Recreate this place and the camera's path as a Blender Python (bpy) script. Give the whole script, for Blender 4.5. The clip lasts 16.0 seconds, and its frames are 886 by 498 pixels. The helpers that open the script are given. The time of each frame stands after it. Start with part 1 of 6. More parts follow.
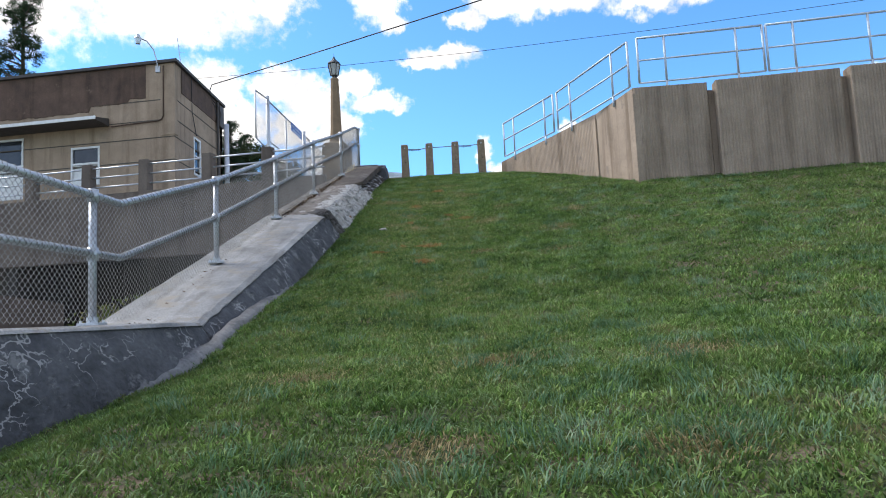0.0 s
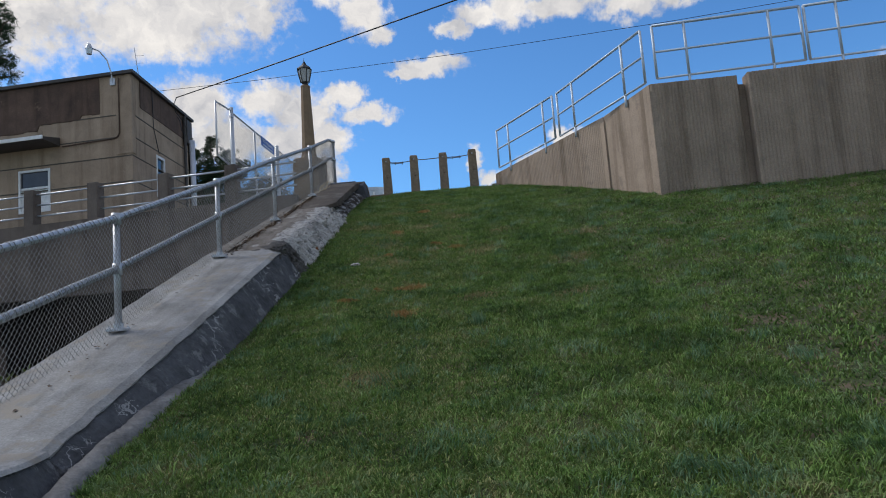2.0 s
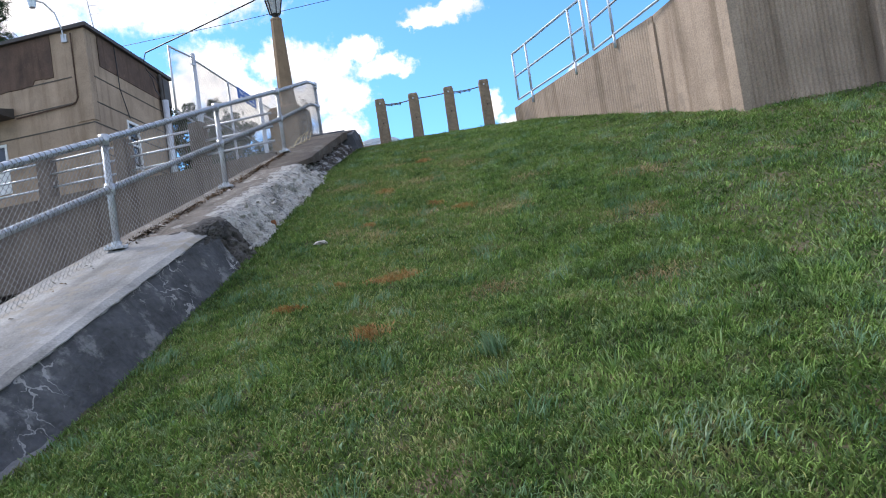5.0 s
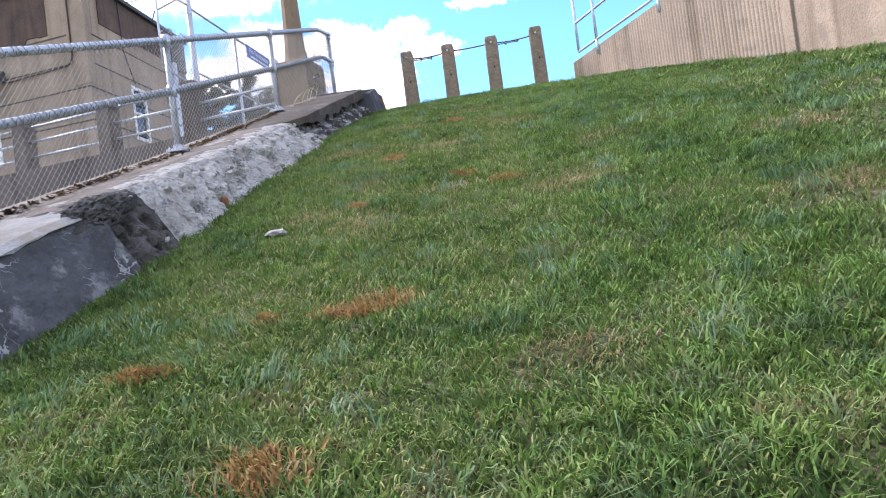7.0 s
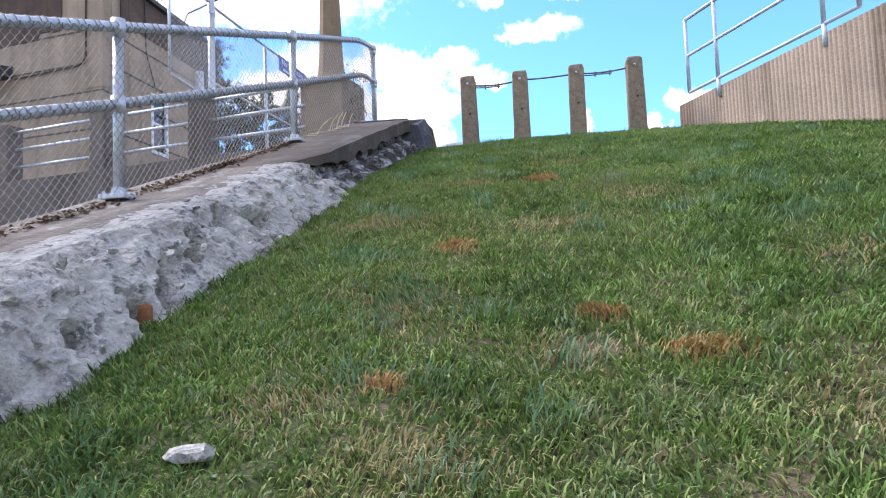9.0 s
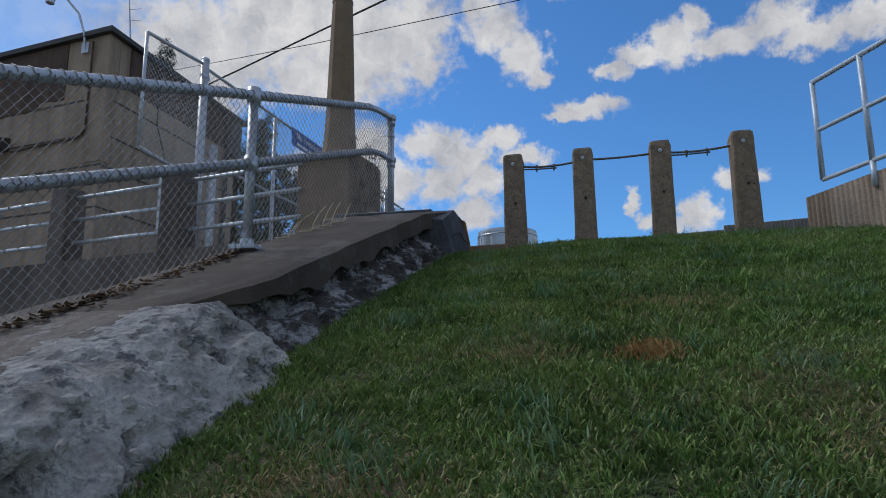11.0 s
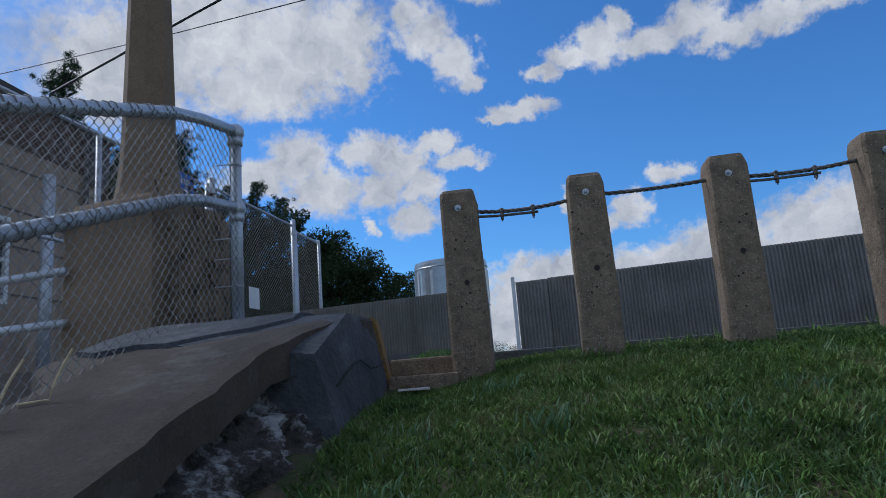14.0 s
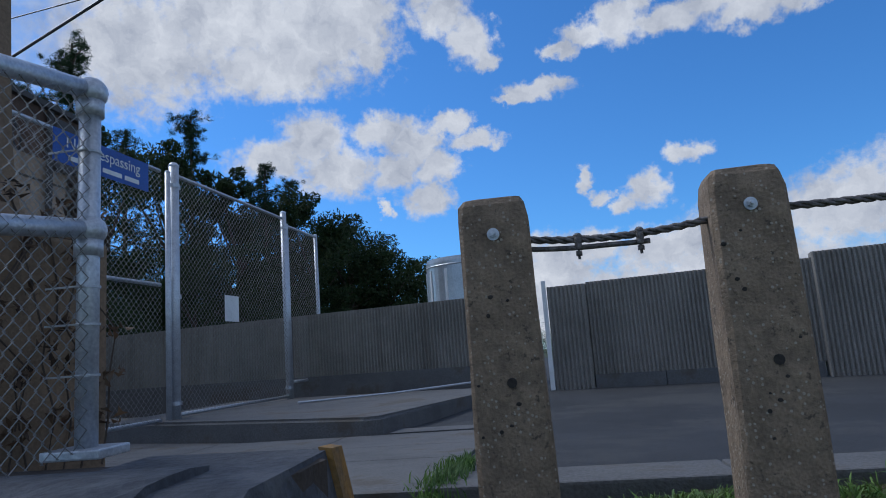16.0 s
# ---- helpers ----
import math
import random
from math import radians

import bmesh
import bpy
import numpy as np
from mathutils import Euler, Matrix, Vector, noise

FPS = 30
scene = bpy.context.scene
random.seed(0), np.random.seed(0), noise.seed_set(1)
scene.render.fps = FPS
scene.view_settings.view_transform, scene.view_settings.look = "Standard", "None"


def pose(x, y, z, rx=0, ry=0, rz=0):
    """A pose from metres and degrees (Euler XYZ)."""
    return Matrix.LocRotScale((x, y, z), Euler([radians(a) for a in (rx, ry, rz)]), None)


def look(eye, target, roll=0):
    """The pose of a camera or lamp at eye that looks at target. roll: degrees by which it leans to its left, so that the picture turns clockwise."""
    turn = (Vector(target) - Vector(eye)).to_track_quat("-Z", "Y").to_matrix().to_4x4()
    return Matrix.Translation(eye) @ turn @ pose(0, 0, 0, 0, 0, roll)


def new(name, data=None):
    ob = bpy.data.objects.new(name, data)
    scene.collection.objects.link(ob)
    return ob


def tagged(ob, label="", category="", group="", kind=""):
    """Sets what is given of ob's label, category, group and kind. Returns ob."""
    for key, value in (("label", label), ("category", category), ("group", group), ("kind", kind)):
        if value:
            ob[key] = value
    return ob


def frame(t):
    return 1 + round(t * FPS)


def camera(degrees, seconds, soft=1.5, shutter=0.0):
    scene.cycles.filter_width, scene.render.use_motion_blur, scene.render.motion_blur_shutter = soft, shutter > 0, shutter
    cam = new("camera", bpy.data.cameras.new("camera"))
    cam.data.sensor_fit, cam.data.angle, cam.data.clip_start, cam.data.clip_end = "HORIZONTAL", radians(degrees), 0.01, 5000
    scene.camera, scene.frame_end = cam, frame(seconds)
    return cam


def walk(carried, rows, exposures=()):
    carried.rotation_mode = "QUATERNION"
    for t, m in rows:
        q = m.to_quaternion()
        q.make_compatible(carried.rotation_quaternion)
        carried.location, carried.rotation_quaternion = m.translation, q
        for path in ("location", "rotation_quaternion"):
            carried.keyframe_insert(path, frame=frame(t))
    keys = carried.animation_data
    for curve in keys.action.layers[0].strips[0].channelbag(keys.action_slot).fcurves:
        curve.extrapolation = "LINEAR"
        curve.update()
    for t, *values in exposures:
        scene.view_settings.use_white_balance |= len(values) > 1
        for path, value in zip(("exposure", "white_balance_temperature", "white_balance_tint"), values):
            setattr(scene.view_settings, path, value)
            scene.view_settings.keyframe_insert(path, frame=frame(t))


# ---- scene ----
cam = camera(67.6, 16.0, soft=1.0)
PATH = [
    (0, (0.255, 0.826, 2.328), (0.266, 2.816, 2.526), -2.7),
    (0.5, (0.38, 1.276, 2.415), (0.403, 3.271, 2.55), -1.6),
    (1, (0.446, 1.814, 2.61), (0.466, 3.811, 2.726), -5.4),
    (1.5, (0.404, 2.384, 2.82), (0.434, 4.377, 2.982), -6.5),
    (2, (0.398, 2.942, 2.942), (0.43, 4.93, 3.165), -4.5),
    (2.5, (0.414, 3.331, 3.033), (0.41, 5.316, 3.276), -4.9),
    (3, (0.527, 3.747, 3.149), (0.512, 5.736, 3.351), -3.1),
    (3.5, (0.656, 4.196, 3.248), (0.668, 6.186, 3.441), -2.8),
    (4, (0.613, 4.735, 3.297), (0.617, 6.728, 3.458), -6.1),
    (4.2, (0.621, 4.931, 3.336), (0.614, 6.925, 3.483), -6.9),
    (6.3, (0.867, 7.458, 3.367), (0.708, 9.452, 3.389), -9.3),
    (6.5, (0.828, 7.731, 3.446), (0.653, 9.723, 3.494), -8.9),
    (7, (0.739, 8.339, 3.532), (0.533, 10.328, 3.583), -7.4),
    (7.5, (0.567, 8.939, 3.695), (0.329, 10.923, 3.776), -7.2),
    (8, (0.467, 9.518, 3.919), (0.198, 11.498, 4.019), -5.4),
    (8.5, (0.363, 10.1, 4.059), (0.073, 12.074, 4.199), -4.2),
    (9, (0.251, 10.667, 4.267), (-0.039, 12.641, 4.409), -2.3),
    (9.5, (0.196, 11.312, 4.48), (-0.16, 13.272, 4.665), -1.3),
    (10, (0.049, 11.956, 4.695), (-0.386, 13.878, 5.038), -0.6),
    (10.2, (0.084, 12.149, 4.766), (-0.363, 14.06, 5.154), -0.6),
    (12.3, (-0.079, 14.309, 5.572), (-0.369, 16.262, 5.892), -1.6),
    (12.5, (-0.102, 14.542, 5.673), (-0.379, 16.496, 6.0), -2.2),
    (13, (-0.14, 15.01, 5.91), (-0.384, 16.963, 6.264), -2.0),
    (13.5, (-0.157, 15.461, 6.154), (-0.39, 17.413, 6.523), -2.8),
    (14, (-0.275, 15.887, 6.228), (-0.515, 17.837, 6.602), -4.5),
    (14.5, (-0.324, 16.344, 6.401), (-0.549, 18.287, 6.818), -3.5),
    (15, (-0.392, 16.762, 6.568), (-0.626, 18.704, 6.986), -5.3),
    (15.5, (-0.532, 17.21, 6.681), (-0.821, 19.153, 7.055), -7.8),
    (16, (-0.483, 17.583, 6.8), (-0.774, 19.536, 7.12), -4.3),
]
EXPOSURES = [(0, 0.9, 6500, 10), (1.0, 1.0, 6500, 10), (1.35, 0.5, 6450, 10), (2.0, 0.05, 6400, 10), (2.5, 0.05, 6400, 10), (3.0, 0.4, 6400, 10), (3.5, 0.35, 6400, 10), (4.2, 0.6, 6400, 10), (6.3, 1.5, 6550, 18), (7.0, 1.6, 6600, 18), (8.5, 1.5, 6500, 18), (9.3, 1.25, 6400, 18), (9.6, 0.8, 6300, 16), (10.0, 0.05, 6200, 10), (10.2, -0.1, 6150, 10), (12.3, -0.34, 5950, 10), (14.2, -0.36, 5550, 10), (16.0, -0.32, 5480, 10)]
walk(cam, [(t, look(eye, target, roll)) for t, eye, target, roll in PATH], EXPOSURES)

# ---- sun, sky, exposure ----
SUN_AZ, SUN_EL = -70.0, 48.0
sun = new("sun", bpy.data.lights.new("sun", "SUN"))
sun.data.energy, sun.data.angle, sun.data.color = 2.15, radians(20), (1.0, 0.95, 0.88)
_s = Vector((math.sin(radians(SUN_AZ)) * math.cos(radians(SUN_EL)), math.cos(radians(SUN_AZ)) * math.cos(radians(SUN_EL)), math.sin(radians(SUN_EL))))
sun.matrix_world = look(_s * 50, (0, 0, 0))

world = bpy.data.worlds.new("world")
scene.world = world
world.use_nodes = True
# cloud banks: azimuth, elevation, half width, half height, in degrees
CLOUDS_HIGH = [(-34, 25.5, 7, 4.2), (-26.5, 29.0, 6.5, 4.6), (-19, 28, 6.5, 4.2), (-22.5, 24.6, 6, 2.2), (-14.5, 29, 3, 3.0), (-13.6, 26, 1.6, 1.2), (-7.2, 28.8, 2.4, 1.6), (-4.6, 26.6, 1.8, 2.0),
               (-8.5, 30.6, 1.6, 1.1), (-3.3, 25.0, 0.9, 1.1), (-1.4, 31.8, 1.6, 1.0), (1.0, 21.8, 2.6, 0.8), (2.4, 22.2, 1.3, 0.6), (-1.3, 21.4, 1.3, 0.4)]
CLOUDS_EAST = [(3.4, 24.5, 1.7, 0.6), (5.6, 25.5, 2.0, 0.9), (8.7, 26.0, 2.0, 1.5), (10.2, 27.6, 1.0, 0.9), (12.5, 25.5, 3.0, 1.1), (16.6, 26.2, 2.5, 1.5), (19, 24.5, 2.5, 1.0), (23, 25.0, 2.8, 1.1),
               (27.4, 25.7, 3.0, 1.2), (32.5, 26.5, 4.0, 1.5), (12.7, 15.0, 1.7, 0.7), (4.2, 14.0, 0.7, 1.0), (5.5, 12.2, 0.9, 0.6), (9.4, 12.6, 1.8, 1.2), (7.6, 11.3, 1.0, 0.6)]
CLOUDS_LOW = [(-22.8, 17.4, 3.2, 1.5), (-19.3, 19.0, 2.6, 2.0), (-17, 16.3, 3.2, 1.9), (-13.4, 19.6, 2.2, 1.3), (-12.2, 16.2, 2.2, 1.5), (-10.4, 18.4, 2.4, 1.9), (-6.8, 19.9, 1.6, 0.9), (-4.8, 18.3, 2.0, 0.8),
              (-8.4, 16.2, 2.0, 1.3), (-9.4, 13.4, 2.0, 1.4), (-13.2, 13.0, 0.6, 0.8), (0.6, 6.8, 4.0, 2.4), (4.2, 8.3, 2.6, 1.3), (10.5, 7.4, 4.2, 1.6), (16.5, 8.4, 4.2, 2.0), (24, 9.0, 5.2, 2.6), (31, 10.0, 6.0, 3.0), (38, 11.0, 8, 4), (1, 3.8, 9, 3), (15, 4.3, 10, 3)]


def build_sky():
    nt = world.node_tree
    nt.nodes.clear()
    N = lambda kind, **kw: _node(nt, kind, **kw)
    L = nt.links.new
    out, bg = N("ShaderNodeOutputWorld"), N("ShaderNodeBackground")
    sky = N("ShaderNodeTexSky")
    sky.sky_type, sky.sun_disc, sky.sun_elevation, sky.sun_rotation = "NISHITA", False, radians(SUN_EL), radians(SUN_AZ)
    sky.altitude, sky.ozone_density, sky.dust_density = 200, 2.2, 0.4
    co = N("ShaderNodeTexCoord")
    sep = N("ShaderNodeSeparateXYZ")
    L(co.outputs["Generated"], sep.inputs[0])

    def math_node(op, a, b=None, c=None):
        m = N("ShaderNodeMath", operation=op)
        for i, v in enumerate((a, b, c)):
            if v is None:
                continue
            if isinstance(v, (int, float)):
                m.inputs[i].default_value = v
            else:
                L(v, m.inputs[i])
        return m.outputs[0]

    az = math_node("MULTIPLY", math_node("ARCTAN2", sep.outputs[0], sep.outputs[1]), 57.2958)
    el = math_node("MULTIPLY", math_node("ARCSINE", sep.outputs[2]), 57.2958)
    uv = N("ShaderNodeCombineXYZ")
    L(az, uv.inputs[0]), L(el, uv.inputs[1])
    n1 = N("ShaderNodeTexNoise")
    n1.inputs["Scale"].default_value, n1.inputs["Detail"].default_value, n1.inputs["Roughness"].default_value = 0.42, 10, 0.62
    L(uv.outputs[0], n1.inputs["Vector"])
    sub = N("ShaderNodeVectorMath", operation="SUBTRACT")
    sub.inputs[1].default_value = (0.5, 0.5, 0.5)
    L(n1.outputs["Color"], sub.inputs[0])
    mad = N("ShaderNodeVectorMath", operation="MULTIPLY_ADD")
    mad.inputs[1].default_value = (4.2, 3.0, 0)
    L(sub.outputs[0], mad.inputs[0]), L(uv.outputs[0], mad.inputs[2])
    best = None
    for a, e, ra, re in CLOUDS_HIGH + CLOUDS_EAST + CLOUDS_LOW:
        m = N("ShaderNodeVectorMath", operation="MULTIPLY_ADD")
        m.inputs[1].default_value, m.inputs[2].default_value = (1 / ra, 1 / re, 0), (-a / ra, -e / re, 0)
        L(mad.outputs[0], m.inputs[0])
        d = N("ShaderNodeVectorMath", operation="LENGTH")
        L(m.outputs[0], d.inputs[0])
        best = d.outputs["Value"] if best is None else math_node("SMOOTH_MIN", best, d.outputs["Value"], 0.25)
    # billows eat into the edges
    bil = N("ShaderNodeTexNoise")
    bil.inputs["Scale"].default_value, bil.inputs["Detail"].default_value, bil.inputs["Roughness"].default_value = 0.9, 9, 0.6
    L(uv.outputs[0], bil.inputs["Vector"])
    best = math_node("ADD", best, math_node("MULTIPLY", math_node("SUBTRACT", bil.outputs[0], 0.5), 1.5))
    # the rest of the sky: broken cloud all round
    n2 = N("ShaderNodeTexNoise")
    n2.inputs["Scale"].default_value, n2.inputs["Detail"].default_value, n2.inputs["Roughness"].default_value = 2.6, 6, 0.58
    L(co.outputs["Generated"], n2.inputs["Vector"])
    far = N("ShaderNodeMapRange")
    far.inputs[1].default_value, far.inputs[2].default_value = 34, 46
    L(math_node("MAXIMUM", math_node("ABSOLUTE", az), math_node("ADD", el, 6)), far.inputs[0])
    rest = math_node("MULTIPLY", math_node("SUBTRACT", 1.74, math_node("MULTIPLY", n2.outputs[0], 1.25)), 1.0)
    best2 = math_node("ADD", math_node("MULTIPLY", best, math_node("SUBTRACT", 1, far.outputs[0])), math_node("MULTIPLY", rest, far.outputs[0]))
    dens = N("ShaderNodeMapRange", interpolation_type="SMOOTHSTEP")
    dens.inputs[1].default_value, dens.inputs[2].default_value, dens.inputs[3].default_value, dens.inputs[4].default_value = 0.68, 1.48, 1, 0
    L(best2, dens.inputs[0])
    n3 = N("ShaderNodeTexNoise")
    n3.inputs["Scale"].default_value, n3.inputs["Detail"].default_value, n3.inputs["Roughness"].default_value = 0.25, 7, 0.6
    up = N("ShaderNodeVectorMath", operation="ADD")
    up.inputs[1].default_value = (3, -1.2, 5)
    L(mad.outputs[0], up.inputs[0]), L(up.outputs[0], n3.inputs["Vector"])
    ramp = N("ShaderNodeValToRGB")
    ramp.color_ramp.elements[0].position, ramp.color_ramp.elements[0].color = 0.28, (0.50, 0.505, 0.54, 1)
    ramp.color_ramp.elements[1].position, ramp.color_ramp.elements[1].color = 0.66, (1.0, 0.95, 0.89, 1)
    L(n3.outputs[0], ramp.inputs[0])
    tint = N("ShaderNodeMix", data_type="RGBA", blend_type="MULTIPLY")
    tint.inputs[0].default_value = 1
    tint.inputs[7].default_value = (SKY_GAIN * 0.52, SKY_GAIN * 0.88, SKY_GAIN * 1.19, 1)
    L(sky.outputs[0], tint.inputs[6])
    mix = N("ShaderNodeMix", data_type="RGBA")
    L(dens.outputs[0], mix.inputs[0]), L(tint.outputs[2], mix.inputs[6])
    cl = N("ShaderNodeVectorMath", operation="SCALE")
    cl.inputs[3].default_value = CLOUD_GAIN
    L(ramp.outputs[0], cl.inputs[0]), L(cl.outputs[0], mix.inputs[7])
    L(mix.outputs[2], bg.inputs[0])
    bg.inputs[1].default_value = 0.10
    L(bg.outputs[0], out.inputs[0])


def _node(nt, kind, operation="", data_type="", blend_type="", interpolation_type=""):
    n = nt.nodes.new(kind)
    if data_type:
        n.data_type = data_type
    if operation:
        n.operation = operation
    if blend_type:
        n.blend_type = blend_type
    if interpolation_type:
        n.interpolation_type = interpolation_type
    return n


SKY_GAIN, CLOUD_GAIN = 1.32, 9.2
build_sky()

# ---- materials ----


def surface(name, base, dark, scale=3.0, rough=0.9, metal=0.0, bump=0.3, fine=60.0, spots=None, spot_scale=40.0, spot_at=0.68, streak=0.0, stain=None, stain_scale=0.7, bump_dist=0.01, vary=0.0, stain_at=0.5, flow=(2.6, 2.6, 0.16), veins=None, vein_scale=4.0):
    """base/dark: two tones mixed by broad noise; fine: grain; spots: colour of small specks; streak: run-off streaks down the face; stain: large blotches."""
    m = bpy.data.materials.new(name)
    m.use_nodes = True
    nt = m.node_tree
    L = nt.links.new
    p = nt.nodes["Principled BSDF"]
    p.inputs["Roughness"].default_value, p.inputs["Metallic"].default_value = rough, metal
    geo = _node(nt, "ShaderNodeTexCoord")
    pos = geo.outputs["Object"]
    n = _node(nt, "ShaderNodeTexNoise")
    n.inputs["Scale"].default_value, n.inputs["Detail"].default_value, n.inputs["Roughness"].default_value = scale, 8, 0.65
    L(pos, n.inputs["Vector"])
    r = _node(nt, "ShaderNodeMapRange")
    r.inputs[1].default_value, r.inputs[2].default_value = 0.34, 0.66
    L(n.outputs[0], r.inputs[0])
    mix = _node(nt, "ShaderNodeMix", data_type="RGBA")
    mix.inputs[6].default_value, mix.inputs[7].default_value = (*dark, 1), (*base, 1)
    L(r.outputs[0], mix.inputs[0])
    col = mix.outputs[2]
    g = _node(nt, "ShaderNodeTexNoise")
    g.inputs["Scale"].default_value, g.inputs["Detail"].default_value = fine, 4
    L(pos, g.inputs["Vector"])
    gm = _node(nt, "ShaderNodeMix", data_type="RGBA", blend_type="OVERLAY")
    gm.inputs[0].default_value = 0.45
    L(col, gm.inputs[6]), L(g.outputs[0], gm.inputs[7])
    col = gm.outputs[2]
    if streak:
        mp = _node(nt, "ShaderNodeMapping")
        mp.inputs["Scale"].default_value = flow
        L(pos, mp.inputs[0])
        s = _node(nt, "ShaderNodeTexNoise")
        s.inputs["Scale"].default_value, s.inputs["Detail"].default_value = 1.6, 6
        L(mp.outputs[0], s.inputs["Vector"])
        sr = _node(nt, "ShaderNodeMapRange")
        sr.inputs[1].default_value, sr.inputs[2].default_value, sr.inputs[4].default_value = 0.5, 0.7, streak
        L(s.outputs[0], sr.inputs[0])
        sm = _node(nt, "ShaderNodeMix", data_type="RGBA", blend_type="MULTIPLY")
        sm.inputs[7].default_value = (0.36, 0.32, 0.27, 1)
        L(sr.outputs[0], sm.inputs[0]), L(col, sm.inputs[6])
        col = sm.outputs[2]
    if stain:
        s = _node(nt, "ShaderNodeTexNoise")
        s.inputs["Scale"].default_value, s.inputs["Detail"].default_value, s.inputs["Roughness"].default_value = stain_scale, 9, 0.7
        L(pos, s.inputs["Vector"])
        sr = _node(nt, "ShaderNodeMapRange")
        sr.inputs[1].default_value, sr.inputs[2].default_value = stain_at, stain_at + 0.08
        L(s.outputs[0], sr.inputs[0])
        sm = _node(nt, "ShaderNodeMix", data_type="RGBA")
        sm.inputs[7].default_value = (*stain, 1)
        L(sr.outputs[0], sm.inputs[0]), L(col, sm.inputs[6])
        col = sm.outputs[2]
    if veins:
        wob = _node(nt, "ShaderNodeTexNoise")
        wob.inputs["Scale"].default_value, wob.inputs["Detail"].default_value = 7.0, 4
        L(pos, wob.inputs["Vector"])
        off = _node(nt, "ShaderNodeMix", data_type="RGBA", blend_type="ADD")
        off.inputs[0].default_value = 0.35
        L(pos, off.inputs[6]), L(wob.outputs[1], off.inputs[7])
        v = _node(nt, "ShaderNodeTexVoronoi")
        v.feature = "DISTANCE_TO_EDGE"
        v.inputs["Scale"].default_value = vein_scale
        L(off.outputs[2], v.inputs["Vector"])
        w = _node(nt, "ShaderNodeTexNoise")
        w.inputs["Scale"].default_value, w.inputs["Detail"].default_value = 2.3, 5
        L(pos, w.inputs["Vector"])
        wr = _node(nt, "ShaderNodeMapRange")
        wr.inputs[1].default_value, wr.inputs[2].default_value, wr.inputs[4].default_value = 0.48, 0.70, 0.07
        L(w.outputs[0], wr.inputs[0])
        sb = _node(nt, "ShaderNodeMath", operation="SUBTRACT")
        L(wr.outputs[0], sb.inputs[0]), L(v.outputs["Distance"], sb.inputs[1])
        vr = _node(nt, "ShaderNodeMapRange")
        vr.inputs[1].default_value, vr.inputs[2].default_value, vr.inputs[4].default_value = 0.0, 0.02, 0.85
        L(sb.outputs[0], vr.inputs[0])
        sm = _node(nt, "ShaderNodeMix", data_type="RGBA")
        sm.inputs[7].default_value = (*veins, 1)
        L(vr.outputs[0], sm.inputs[0]), L(col, sm.inputs[6])
        col = sm.outputs[2]
    if spots:
        v = _node(nt, "ShaderNodeTexVoronoi")
        v.inputs["Scale"].default_value = spot_scale
        L(pos, v.inputs["Vector"])
        vs = _node(nt, "ShaderNodeSeparateColor")
        L(v.outputs["Color"], vs.inputs[0])
        a = _node(nt, "ShaderNodeMath", operation="GREATER_THAN")
        a.inputs[1].default_value = spot_at
        L(vs.outputs[0], a.inputs[0])
        b = _node(nt, "ShaderNodeMath", operation="LESS_THAN")
        b.inputs[1].default_value = 0.34
        L(v.outputs["Distance"], b.inputs[0])
        c = _node(nt, "ShaderNodeMath", operation="MULTIPLY")
        L(a.outputs[0], c.inputs[0]), L(b.outputs[0], c.inputs[1])
        sm = _node(nt, "ShaderNodeMix", data_type="RGBA")
        sm.inputs[7].default_value = (*spots, 1)
        L(c.outputs[0], sm.inputs[0]), L(col, sm.inputs[6])
        col = sm.outputs[2]
    if vary:
        oi = _node(nt, "ShaderNodeObjectInfo")
        vr = _node(nt, "ShaderNodeMapRange")
        vr.inputs[3].default_value, vr.inputs[4].default_value = 1 - vary, 1 + vary
        L(oi.outputs["Random"], vr.inputs[0])
        hs = _node(nt, "ShaderNodeHueSaturation")
        L(vr.outputs[0], hs.inputs["Value"]), L(col, hs.inputs["Color"])
        col = hs.outputs[0]
    L(col, p.inputs["Base Color"])
    bp = _node(nt, "ShaderNodeBump")
    bp.inputs["Strength"].default_value, bp.inputs["Distance"].default_value = bump, bump_dist
    ad = _node(nt, "ShaderNodeMath", operation="MULTIPLY_ADD")
    ad.inputs[1].default_value = 2.0
    L(n.outputs[0], ad.inputs[0]), L(g.outputs[0], ad.inputs[2])
    L(ad.outputs[0], bp.inputs["Height"]), L(bp.outputs[0], p.inputs["Normal"])
    return m


